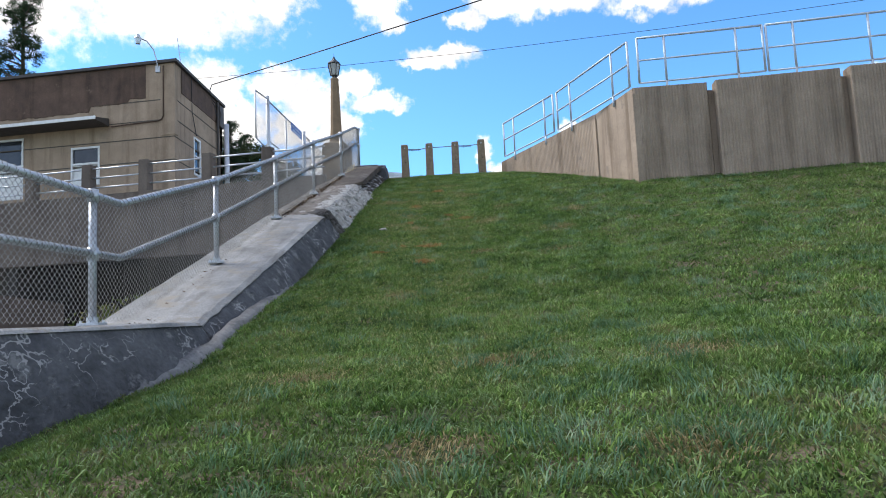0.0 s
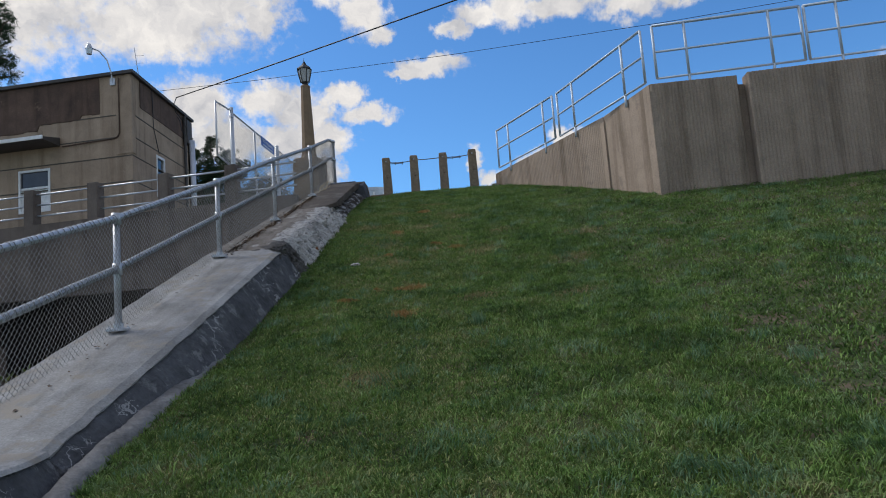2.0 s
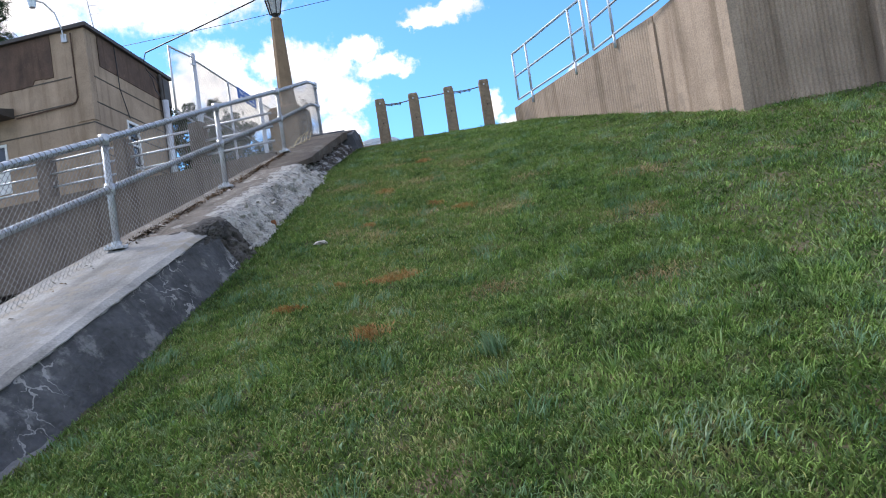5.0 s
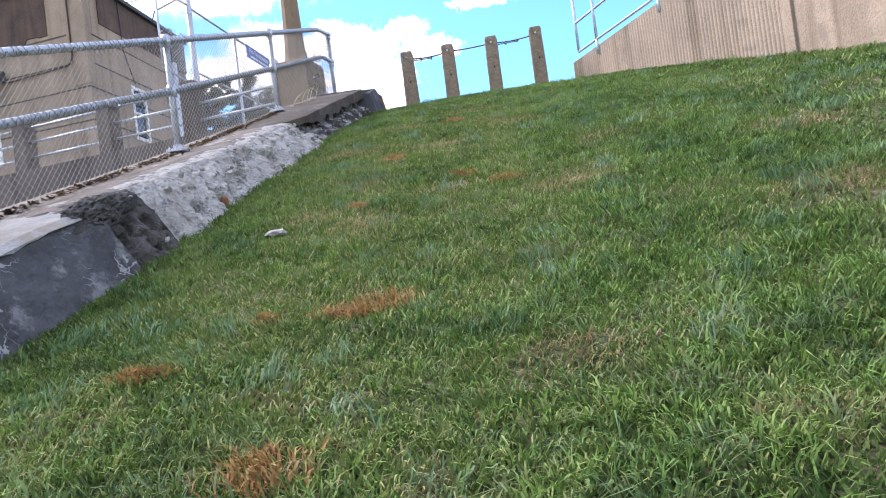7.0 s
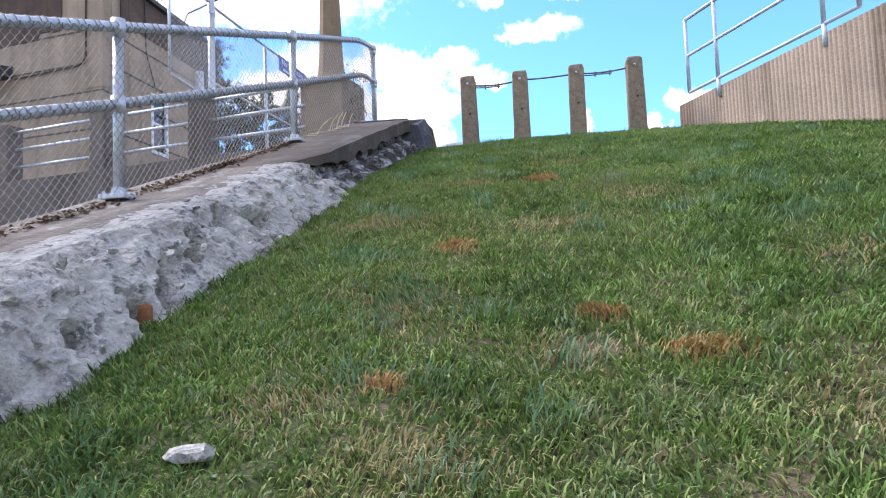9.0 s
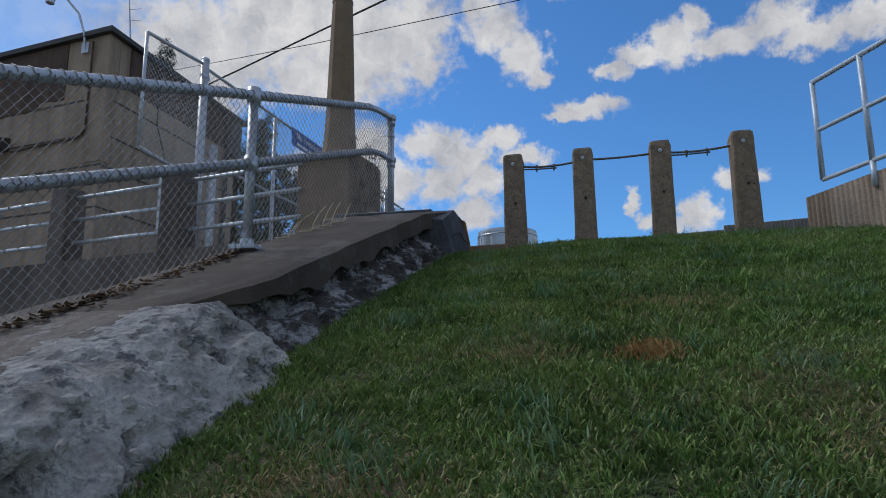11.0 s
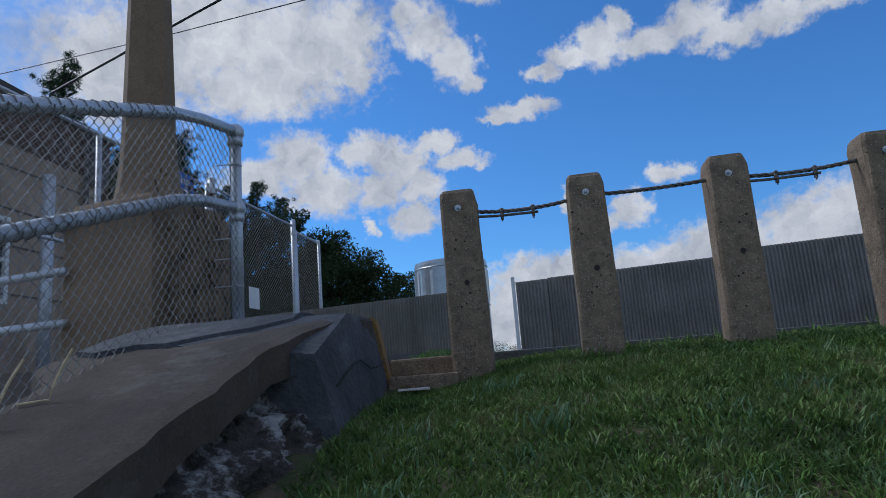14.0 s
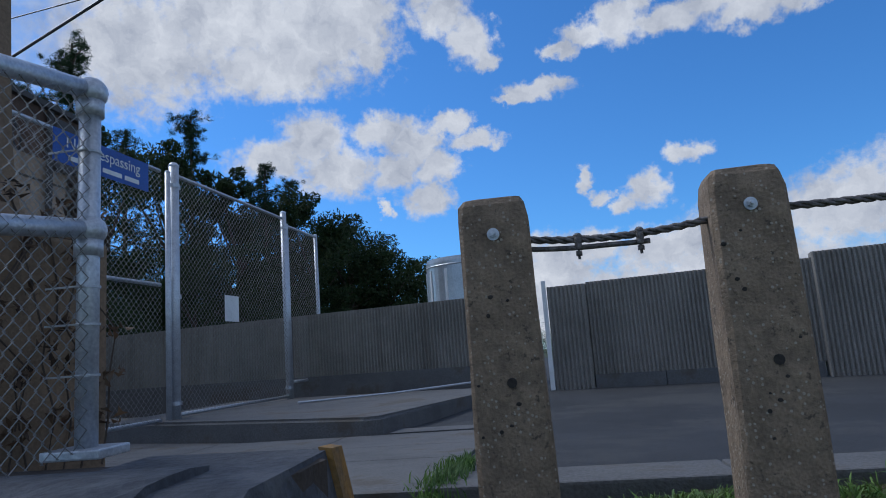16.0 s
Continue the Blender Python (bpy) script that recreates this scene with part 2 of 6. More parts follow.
def blades(name, stops, cool=None):
    """Leaves of grass: one tone a blade, drifting in patches over the slope."""
    m = bpy.data.materials.new(name)
    m.use_nodes = True
    nt = m.node_tree
    L = nt.links.new
    p = nt.nodes["Principled BSDF"]
    p.inputs["Roughness"].default_value, p.inputs["Specular IOR Level"].default_value = 0.7, 0.3
    geo, co = _node(nt, "ShaderNodeNewGeometry"), _node(nt, "ShaderNodeTexCoord")
    n = _node(nt, "ShaderNodeTexNoise")
    n.inputs["Scale"].default_value, n.inputs["Detail"].default_value = 1.9, 5
    L(co.outputs["Object"], n.inputs["Vector"])
    a = _node(nt, "ShaderNodeMath", operation="MULTIPLY_ADD")
    a.inputs[1].default_value = 0.42
    L(geo.outputs["Random Per Island"], a.inputs[0])
    b = _node(nt, "ShaderNodeMath", operation="MULTIPLY_ADD")
    b.inputs[1].default_value, b.inputs[2].default_value = 3.6, -1.55
    n2 = _node(nt, "ShaderNodeTexNoise")
    n2.inputs["Scale"].default_value, n2.inputs["Detail"].default_value = 15.0, 3
    L(co.outputs["Object"], n2.inputs["Vector"])
    avg = _node(nt, "ShaderNodeMix")
    avg.inputs[0].default_value = 0.5
    L(n.outputs[0], avg.inputs[2]), L(n2.outputs[0], avg.inputs[3])
    L(avg.outputs[0], b.inputs[0]), L(b.outputs[0], a.inputs[2])
    r = _node(nt, "ShaderNodeValToRGB")
    r.color_ramp.elements[0].color, r.color_ramp.elements[1].color = (*stops[0], 1), (*stops[-1], 1)
    for i, s in enumerate(stops[1:-1]):
        e = r.color_ramp.elements.new((i + 1) / (len(stops) - 1))
        e.color = (*s, 1)
    L(a.outputs[0], r.inputs[0])
    tone = r.outputs[0]
    if cool:
        n3 = _node(nt, "ShaderNodeTexNoise")
        n3.inputs["Scale"].default_value, n3.inputs["Detail"].default_value = 7.5, 4
        L(co.outputs["Object"], n3.inputs["Vector"])
        cr = _node(nt, "ShaderNodeMapRange")
        cr.inputs[1].default_value, cr.inputs[2].default_value, cr.inputs[4].default_value = 0.50, 0.60, 0.62
        L(n3.outputs[0], cr.inputs[0])
        cm = _node(nt, "ShaderNodeMix", data_type="RGBA")
        cm.inputs[7].default_value = (*cool, 1)
        L(cr.outputs[0], cm.inputs[0]), L(tone, cm.inputs[6])
        tone = cm.outputs[2]
    L(tone, p.inputs["Base Color"])
    tr = _node(nt, "ShaderNodeBsdfTranslucent")
    L(tone, tr.inputs[0])
    mx = _node(nt, "ShaderNodeMixShader")
    mx.inputs[0].default_value = 0.25
    L(p.outputs[0], mx.inputs[1]), L(tr.outputs[0], mx.inputs[2])
    L(mx.outputs[0], nt.nodes["Material Output"].inputs[0])
    return m


M = dict(
    grass=blades("grass_blades", [(0.045, 0.095, 0.020), (0.098, 0.192, 0.036), (0.168, 0.275, 0.060), (0.222, 0.325, 0.092), (0.29, 0.33, 0.14)], cool=(0.155, 0.222, 0.118)),
    tuft=blades("coarse_grass_blades", [(0.06, 0.13, 0.055), (0.10, 0.19, 0.085), (0.16, 0.26, 0.14), (0.24, 0.31, 0.19)]),
    # undergrowth green-brown, kept darker than the blades to paint the shade between them
    thatch=blades("undergrowth_with_gap_shade", [(0.045, 0.078, 0.018), (0.085, 0.140, 0.030), (0.130, 0.185, 0.046), (0.165, 0.150, 0.065)]),
    pale=blades("yellowing_blades", [(0.20, 0.26, 0.075), (0.27, 0.31, 0.10), (0.33, 0.345, 0.14), (0.36, 0.31, 0.15)]),
    dead=blades("dead_grass_blades", [(0.20, 0.115, 0.045), (0.31, 0.165, 0.055), (0.36, 0.24, 0.09), (0.30, 0.25, 0.12)]),
    litter_leaf=blades("dead_leaves", [(0.035, 0.026, 0.02), (0.075, 0.05, 0.032), (0.13, 0.08, 0.045), (0.16, 0.12, 0.08)]),
    straw=blades("straw", [(0.20, 0.155, 0.075), (0.29, 0.23, 0.11), (0.37, 0.315, 0.165)]),
    soil=surface("turf_soil", (0.060, 0.075, 0.022), (0.034, 0.044, 0.014), 2.0, 1.0, bump=0.8, fine=30, bump_dist=0.03, stain=(0.115, 0.085, 0.052), stain_scale=3.0, stain_at=0.52),
    cap=surface("worn_cap_concrete", (0.33, 0.325, 0.315), (0.19, 0.187, 0.18), 2.2, 0.92, bump=0.7, fine=60, stain=(0.25, 0.225, 0.19), stain_scale=2.6, stain_at=0.53, streak=0.45, flow=(4.5, 0.5, 0.5)),
    rubble=surface("crumbling_rubble_concrete", (0.53, 0.51, 0.475), (0.29, 0.265, 0.235), 6.0, 0.97, bump=1.0, fine=40, bump_dist=0.03, stain=(0.15, 0.147, 0.148), stain_scale=11.0, stain_at=0.54),
    # side face: base tone well below the cap's, with pale lime stains and veins
    face=surface("dark_wall_face", (0.098, 0.099, 0.104), (0.046, 0.047, 0.05), 3.0, 0.95, bump=0.8, fine=26, bump_dist=0.03, stain=(0.19, 0.187, 0.185), stain_scale=3.5, stain_at=0.56, veins=(0.34, 0.33, 0.32), vein_scale=5.2),
    # weathered brown, lowered so the colour carries the dim light on the upper cap
    cap_dimmed=surface("weathered_cap_concrete_dimmed", (0.098, 0.076, 0.058), (0.046, 0.036, 0.028), 2.4, 0.95, bump=0.4, fine=80, bump_dist=0.008, stain=(0.12, 0.107, 0.09), stain_scale=2.2, stain_at=0.55),
    cap_mid=surface("flaking_buff_cap_concrete", (0.235, 0.205, 0.175), (0.125, 0.107, 0.09), 3.2, 0.95, bump=0.9, fine=40, bump_dist=0.03, stain=(0.34, 0.325, 0.30), stain_scale=4.0, stain_at=0.56, streak=0.6, flow=(5.0, 0.6, 0.6)),
    endblock=surface("slate_grey_end_concrete", (0.098, 0.102, 0.112), (0.052, 0.054, 0.06), 3.0, 0.93, bump=0.7, fine=32, bump_dist=0.02, stain=(0.135, 0.135, 0.14), stain_scale=3.0, stain_at=0.57),
    lime=surface("lime_washed_footing", (0.22, 0.217, 0.213), (0.105, 0.103, 0.10), 4.0, 0.95, bump=0.8, fine=30, bump_dist=0.02),
    pitted=surface("pitted_dark_facing", (0.115, 0.105, 0.095), (0.05, 0.045, 0.041), 4.5, 0.96, bump=1.0, fine=22, bump_dist=0.05, stain=(0.26, 0.245, 0.22), stain_scale=6.0, stain_at=0.6),
    # base tone darkened to stand for the hollow under the cap; scars stay pale
    rubble_shaded=surface("crumbling_core_shaded", (0.095, 0.083, 0.072), (0.032, 0.028, 0.025), 4.0, 0.97, bump=1.0, fine=26, bump_dist=0.05, stain=(0.40, 0.395, 0.39), stain_scale=5.5, stain_at=0.51),
    crack=surface("lime_crack", (0.55, 0.54, 0.52), (0.4, 0.39, 0.38), 9, 0.95),
    rwall=surface("streaked_retaining_concrete", (0.375, 0.287, 0.215), (0.275, 0.21, 0.158), 1.4, 0.93, bump=0.5, fine=45, streak=0.6, stain=(0.25, 0.195, 0.15), stain_scale=2.6, stain_at=0.58),
    barrier=surface("ribbed_barrier_concrete", (0.29, 0.265, 0.23), (0.20, 0.185, 0.16), 1.3, 0.93, bump=0.3, fine=60, streak=0.4),
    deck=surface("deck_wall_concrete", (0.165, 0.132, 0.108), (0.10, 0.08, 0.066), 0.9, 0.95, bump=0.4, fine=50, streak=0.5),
    ped=surface("pedestal_concrete", (0.26, 0.18, 0.11), (0.175, 0.122, 0.076), 2.2, 0.94, bump=0.5, fine=80),
    # the stain tone here paints the shade in the aggregate's pits
    bollard=surface("exposed_aggregate_concrete", (0.275, 0.202, 0.134), (0.162, 0.119, 0.08), 14.0, 0.95, bump=0.9, fine=110, bump_dist=0.006, stain=(0.085, 0.066, 0.047), stain_scale=34, stain_at=0.57, spots=(0.33, 0.28, 0.215), spot_scale=85, spot_at=0.80, vary=0.08),
    # flat dark colour for the shaded insides of holes, pits and cracks
    hole=surface("hole_shadowed_concrete", (0.05, 0.042, 0.035), (0.03, 0.026, 0.022), 30, 1.0),
    stucco=surface("tan_block_wall", (0.41, 0.305, 0.215), (0.30, 0.222, 0.155), 1.3, 0.95, bump=0.5, fine=45, streak=0.45, stain=(0.30, 0.225, 0.16), stain_scale=1.6, stain_at=0.57),
    stucco_brown=surface("brown_patched_render", (0.135, 0.085, 0.06), (0.078, 0.05, 0.037), 1.8, 0.95, bump=0.6, fine=35, streak=0.5, stain=(0.21, 0.145, 0.10), stain_scale=2.0, stain_at=0.62),
    groove=surface("joint_grime", (0.12, 0.10, 0.08), (0.08, 0.07, 0.055), 4, 0.95),
    roofedge=surface("dark_roof_edge", (0.075, 0.065, 0.06), (0.05, 0.045, 0.04), 4, 0.7),
    galv=surface("galvanised_pipe", (0.56, 0.585, 0.62), (0.44, 0.46, 0.49), 12, 0.42, 0.55, bump=0.15, fine=90),
    wire=surface("galvanised_wire", (0.50, 0.51, 0.53), (0.36, 0.37, 0.39), 20, 0.45, 0.6, bump=0.1),
    link=surface("dull_chain_link_wire", (0.29, 0.285, 0.28), (0.18, 0.175, 0.17), 20, 0.55, 0.35, bump=0.1),
    alu=surface("pale_blue_grey_painted_rail", (0.50, 0.57, 0.65), (0.42, 0.48, 0.55), 8, 0.45, 0.2, bump=0.1),
    cable=surface("rusty_steel_cable", (0.22, 0.20, 0.185), (0.11, 0.095, 0.085), 60, 0.6, 0.6, bump=0.4),
    black=surface("black_cast_iron", (0.025, 0.025, 0.027), (0.015, 0.015, 0.016), 15, 0.5),
    pane=surface("frosted_lamp_pane", (0.42, 0.42, 0.41), (0.30, 0.30, 0.29), 5, 0.2),
    white=surface("white_paint", (0.78, 0.78, 0.76), (0.66, 0.66, 0.64), 5, 0.55),
    glassdark=surface("dark_window_glass", (0.05, 0.055, 0.065), (0.03, 0.034, 0.04), 1.0, 0.08, bump=0.02),
    asphalt=surface("asphalt", (0.044, 0.045, 0.048), (0.030, 0.031, 0.033), 1.4, 0.92, bump=0.7, fine=120, stain=(0.058, 0.057, 0.055), stain_scale=0.8),
    walkcon=surface("pavement_concrete", (0.155, 0.152, 0.147), (0.095, 0.093, 0.09), 1.6, 0.93, bump=0.5, fine=70, stain=(0.105, 0.092, 0.076), stain_scale=1.6, stain_at=0.53),
    yellow=surface("worn_yellow_paint", (0.36, 0.19, 0.04), (0.15, 0.11, 0.06), 10, 0.9, bump=0.6),
    blue=surface("blue_sign_face", (0.015, 0.075, 0.36), (0.012, 0.06, 0.29), 3, 0.4, bump=0.03),
    bark=surface("bark", (0.10, 0.075, 0.055), (0.06, 0.045, 0.034), 6, 0.95, bump=0.9, fine=20),
    leaf=blades("broad_leaves", [(0.012, 0.025, 0.008), (0.022, 0.042, 0.012), (0.035, 0.058, 0.016), (0.062, 0.060, 0.020)]),
    needle=blades("pine_needles", [(0.012, 0.028, 0.012), (0.022, 0.048, 0.018), (0.035, 0.065, 0.024)]),
    shrub=blades("autumn_shrub_leaves", [(0.05, 0.08, 0.02), (0.11, 0.13, 0.03), (0.2, 0.17, 0.04)]),
    # near-black tone puts the deck opening's shade into the wall colour
    channel_shade=surface("channel_shade_concrete", (0.06, 0.055, 0.05), (0.03, 0.028, 0.026), 1.2, 0.9, bump=0.4, fine=30, streak=0.5),
    gravel=surface("dirt_and_gravel", (0.19, 0.17, 0.14), (0.11, 0.10, 0.08), 3, 1.0, bump=1.0, fine=25, bump_dist=0.03),
    tank=surface("dull_galvanised_tank", (0.55, 0.58, 0.60), (0.42, 0.45, 0.47), 2.0, 0.35, 0.6, bump=0.1, streak=0.3),
    stalk=surface("bleached_dry_stalk", (0.56, 0.46, 0.28), (0.42, 0.33, 0.19), 20, 0.8, bump=0.2),
    rust=surface("rusted_iron", (0.30, 0.11, 0.04), (0.17, 0.07, 0.03), 14, 0.9, bump=0.6),
    trash=surface("pale_litter", (0.7, 0.66, 0.62), (0.55, 0.5, 0.48), 9, 0.7),
)

# ---- mesh helpers ----


def part(name, bm, material, parent=None, label="", smooth=False):
    me = bpy.data.meshes.new(name)
    bmesh.ops.recalc_face_normals(bm, faces=bm.faces)
    bm.to_mesh(me)
    bm.free()
    me.materials.append(M[material])
    if smooth:
        me.polygons.foreach_set("use_smooth", [True] * len(me.polygons))
    ob = new(name, me)
    if parent is not None:
        ob.parent = parent
    if label:
        tagged(ob, label)
    return ob


def raw(name, verts, faces, material, parent=None, smooth=False):
    """A mesh straight from arrays; faces is an (n, 3) or (n, 4) array."""
    me = bpy.data.meshes.new(name)
    v, f = np.asarray(verts, dtype=np.float32), np.asarray(faces, dtype=np.int32)
    me.vertices.add(len(v))
    me.vertices.foreach_set("co", v.ravel())
    k = f.shape[1]
    me.loops.add(f.size)
    me.loops.foreach_set("vertex_index", f.ravel())
    me.polygons.add(len(f))
    me.polygons.foreach_set("loop_start", np.arange(0, f.size, k, dtype=np.int32))
    me.polygons.foreach_set("loop_total", np.full(len(f), k, dtype=np.int32))
    me.update(calc_edges=True)
    me.materials.append(M[material])
    if smooth:
        me.polygons.foreach_set("use_smooth", [True] * len(f))
    ob = new(name, me)
    if parent is not None:
        ob.parent = parent
    return ob


def thing(name, label, category, group="", kind="", at=(0, 0, 0)):
    ob = new(name)
    ob.location = at
    ob.empty_display_size = 0.1
    return tagged(ob, label, category, group, kind)


def box(bm, c, s, rz=0.0, bevel=0.0, taper=1.0, m=None):
    """A box of size s round the centre c; taper narrows its top."""
    r = bmesh.ops.create_cube(bm, size=1)
    vs = r["verts"]
    for v in vs:
        k = taper if v.co.z > 0 else 1
        v.co = Vector((v.co.x * s[0] * k, v.co.y * s[1] * k, v.co.z * s[2]))
    if bevel:
        es = list({e for v in vs for e in v.link_edges})
        b = bmesh.ops.bevel(bm, geom=es, offset=bevel, segments=2, affect="EDGES", profile=0.6)
        vs = list({v for f in b["faces"] for v in f.verts} | {v for v in vs if v.is_valid})
    t = m if m is not None else Matrix.Translation(c) @ Matrix.Rotation(rz, 4, "Z")
    bmesh.ops.transform(bm, matrix=t, verts=vs)
    return vs


def rod(bm, a, b, r, r2=None, seg=10, caps=True):
    a, b = Vector(a), Vector(b)
    d = b - a
    q = d.to_track_quat("Z", "Y").to_matrix().to_4x4()
    g = bmesh.ops.create_cone(bm, cap_ends=caps, segments=seg, radius1=r, radius2=r if r2 is None else r2, depth=d.length)
    bmesh.ops.transform(bm, matrix=Matrix.Translation((a + b) / 2) @ q, verts=g["verts"])


def ball(bm, c, r, sz=1.0, seg=12):
    g = bmesh.ops.create_uvsphere(bm, u_segments=seg, v_segments=seg // 2 + 1, radius=r)
    bmesh.ops.transform(bm, matrix=Matrix.Translation(c) @ Matrix.Diagonal((1, 1, sz, 1)), verts=g["verts"])


def tube(bm, pts, r, seg=8):
    """A bent pipe: one skin along a polyline."""
    pts = [Vector(p) for p in pts]
    rings = []
    for i, p in enumerate(pts):
        d = (pts[min(i + 1, len(pts) - 1)] - pts[max(i - 1, 0)]).normalized()
        q = d.to_track_quat("Z", "Y")
        rings.append([bm.verts.new(p + q @ Vector((r * math.cos(2 * math.pi * k / seg), r * math.sin(2 * math.pi * k / seg), 0))) for k in range(seg)])
    for a, b in zip(rings, rings[1:]):
        for k in range(seg):
            bm.faces.new((a[k], a[(k + 1) % seg], b[(k + 1) % seg], b[k]))
    bm.faces.new(rings[0][::-1]), bm.faces.new(rings[-1])


def prism(bm, poly, z0, z1):
    """A flat polygon raised from z0 to z1."""
    lo = [bm.verts.new((x, y, z0)) for x, y in poly]
    hi = [bm.verts.new((x, y, z1)) for x, y in poly]
    n = len(poly)
    bm.faces.new(lo[::-1]), bm.faces.new(hi)
    for i in range(n):
        bm.faces.new((lo[i], lo[(i + 1) % n], hi[(i + 1) % n], hi[i]))


def loft(bm, rings, closed=True):
    rows = [[bm.verts.new(p) for p in ring] for ring in rings]
    n = len(rows[0])
    for a, b in zip(rows, rows[1:]):
        for k in range(n if closed else n - 1):
            bm.faces.new((a[k], a[(k + 1) % n], b[(k + 1) % n], b[k]))
    if closed:
        bm.faces.new(rows[0][::-1]), bm.faces.new(rows[-1])


def mesh_wires(p0, p1, h0, h1, pitch=0.029, r=0.0020, lift=(0.0, 0.0)):
    """Chain link between two uprights: zigzag wires that hook into each other. p0, p1: feet; h0, h1: heights."""
    p0, p1 = Vector(p0), Vector(p1)
    along = p1 - p0
    flat = Vector((along.x, along.y, 0))
    n = max(2, int(flat.length / pitch))
    out = flat.normalized().cross(Vector((0, 0, 1)))
    verts, faces = [], []
    for i in range(n):
        s = (i + 0.5) / n
        foot, hh = p0 + along * s, h0 + (h1 - h0) * s
        m = max(2, int(hh / pitch))
        prev = None
        for k in range(m + 1):
            side = 1 if (k + i) % 2 else -1
            pt = foot + Vector((0, 0, hh * k / m)) + along * (side * 0.5 / n) + out * (0.004 * side)
            ids = []
            for a in range(3):
                ang = a * 2.0944
                verts.append(pt + flat.normalized() * (r * math.cos(ang) * 1.3) + out * (r * math.sin(ang) * 1.3) )
                ids.append(len(verts) - 1)
            if prev:
                for a in range(3):
                    faces.append((prev[a], prev[(a + 1) % 3], ids[(a + 1) % 3], ids[a]))
            prev = ids
    return verts, faces


def noise3(x, y, z, s=1.0):
    return noise.noise(Vector((x * s, y * s, z * s)))


# ---- ground ----
PROFILE = [(-60, -5.0), (-6, 0.45), (0.8, 1.30), (3, 1.68), (5, 1.985), (5.5, 2.04), (6.5, 2.14), (7.4, 2.33), (7.9, 2.49), (8.5, 2.655), (9.0, 2.79), (9.46, 2.925), (10.5, 3.22), (11.5, 3.55), (12.7, 3.975), (13.87, 4.45), (15.09, 4.91), (17.63, 5.80), (18.9, 6.20), (19.6, 6.31), (20.3, 6.31), (400, 6.31)]
PY, PZ = np.array([p[0] for p in PROFILE]), np.array([p[1] for p in PROFILE])


def turf_z(x, y):
    x, y = np.asarray(x, float), np.asarray(y, float)
    z = (np.interp(y - 0.5, PY, PZ) + np.interp(y, PY, PZ) + np.interp(y + 0.5, PY, PZ)) / 3
    fade = 1 - np.clip((y - 14.2) / 4.3, 0, 1)
    u = np.clip(x - 0.2, 0, 12)
    z = z + np.where(u < 4.17, 0.03 * u + 0.0115 * u * u, 0.325 + 0.078 * (u - 4.17)) * fade
    dip = np.clip(1 - (x - wall_x(y) - 0.2) / 0.7, 0, 1) * np.clip((11.8 - y) / 2, 0, 1) * np.clip((y - 4.5) / 1.5, 0, 1)
    z = z - 0.07 * dip * dip * (3 - 2 * dip)
    low = np.clip(1 - (x - foot_x(y) - 0.2) / 1.3, 0, 1)
    z = z - np.interp(y, [0, 5, 6.4], [0.45, 0.22, 0.0]) * low * low * (3 - 2 * low)
    z = z + 0.011 * np.sin(12 * y + 1.6 * np.sin(2.3 * x)) * np.sin(3.1 * x + 1.3 * np.sin(2.1 * y)) * np.clip(19.0 - y, 0, 1)
    z = z - 0.11 * np.exp(-((x + 0.85) / 0.42) ** 2 - ((y - 19.35) / 0.65) ** 2)
    return z + 0.02 * np.sin(1.7 * x + 0.9 * y) * np.sin(1.3 * y - 0.6 * x) * np.clip((19.3 - y), 0, 1)


def foot_x(y):
    """The foot of the parapet's turning lower length."""
    return np.interp(y, [-1, 4.3, 5.3, 5.8, 6.25, 6.65, 7.06], [-4.6, -2.66, -2.29, -2.09, -1.93, -1.91, -1.988])


def wall_x(y):
    """The grass-side edge of the parapet's cap."""
    return -1.61 + 0.07 * (y - 12.45)


CAPY = [(5.0, 2.37), (7.05, 2.37), (9.13, 3.106), (11.69, 4.039), (14.36, 4.935), (16.70, 5.807), (18.35, 6.40), (18.95, 6.55), (19.65, 6.56)]


def cap_z(y):
    return float(np.interp(y, [c[0] for c in CAPY], [c[1] for c in CAPY]))


RW = [(2.17, 19.7), (3.98, 15.65), (4.37, 14.01), (5.85, 13.87), (5.95, 13.75), (8.27, 13.37), (8.38, 13.27), (14.0, 12.5)]
RTOP = 6.754


def rail_z(y):
    """The retaining wall's top: it falls a little from its corner to its far end."""
    return float(np.interp(y, [14.0, 15.65, 17.0, 19.7], [RTOP + 0.02, 6.75, 6.705, 6.655]))


def build_ground():
    xs = np.concatenate([[-90, -40, -20, -8], np.linspace(-2.1, 9.0, 75), [11, 14, 20, 40, 90]])
    ys = np.concatenate([[-60, -25, -10, -5], np.linspace(-2, 20.3, 150)])
    gx, gy = np.meshgrid(xs, ys)
    gz = turf_z(gx, gy)
    rng = np.random.RandomState(4)
    gz += rng.uniform(-0.012, 0.012, gz.shape) * (np.abs(gx) < 9)
    # the channel beside the parapet lies lower
    gz = np.where((gx < -2.05) & (gy > 5.0), np.minimum(gz, 1.7), gz)
    n, m = len(xs), len(ys)
    v = np.stack([gx.ravel(), gy.ravel(), gz.ravel() - 0.01], 1)
    i = np.arange((m - 1) * (n - 1))
    a = (i // (n - 1)) * n + i % (n - 1)
    f = np.stack([a, a + 1, a + n + 1, a + n], 1)
    ob = raw("ground", v, f, "soil", smooth=True)
    tagged(ob, "sloping turf with bare brown earth between the blades", "ground", kind="structure")
    bm = bmesh.new()
    prism(bm, [(-2.3, 20.3), (700, 20.3), (700, 1500), (-700, 1500), (-700, 34), (-2.3, 34)], 5.2, 6.0)
    tagged(part("ground_far", bm, "soil"), "flat ground reaching out to the horizon", "ground", kind="structure")


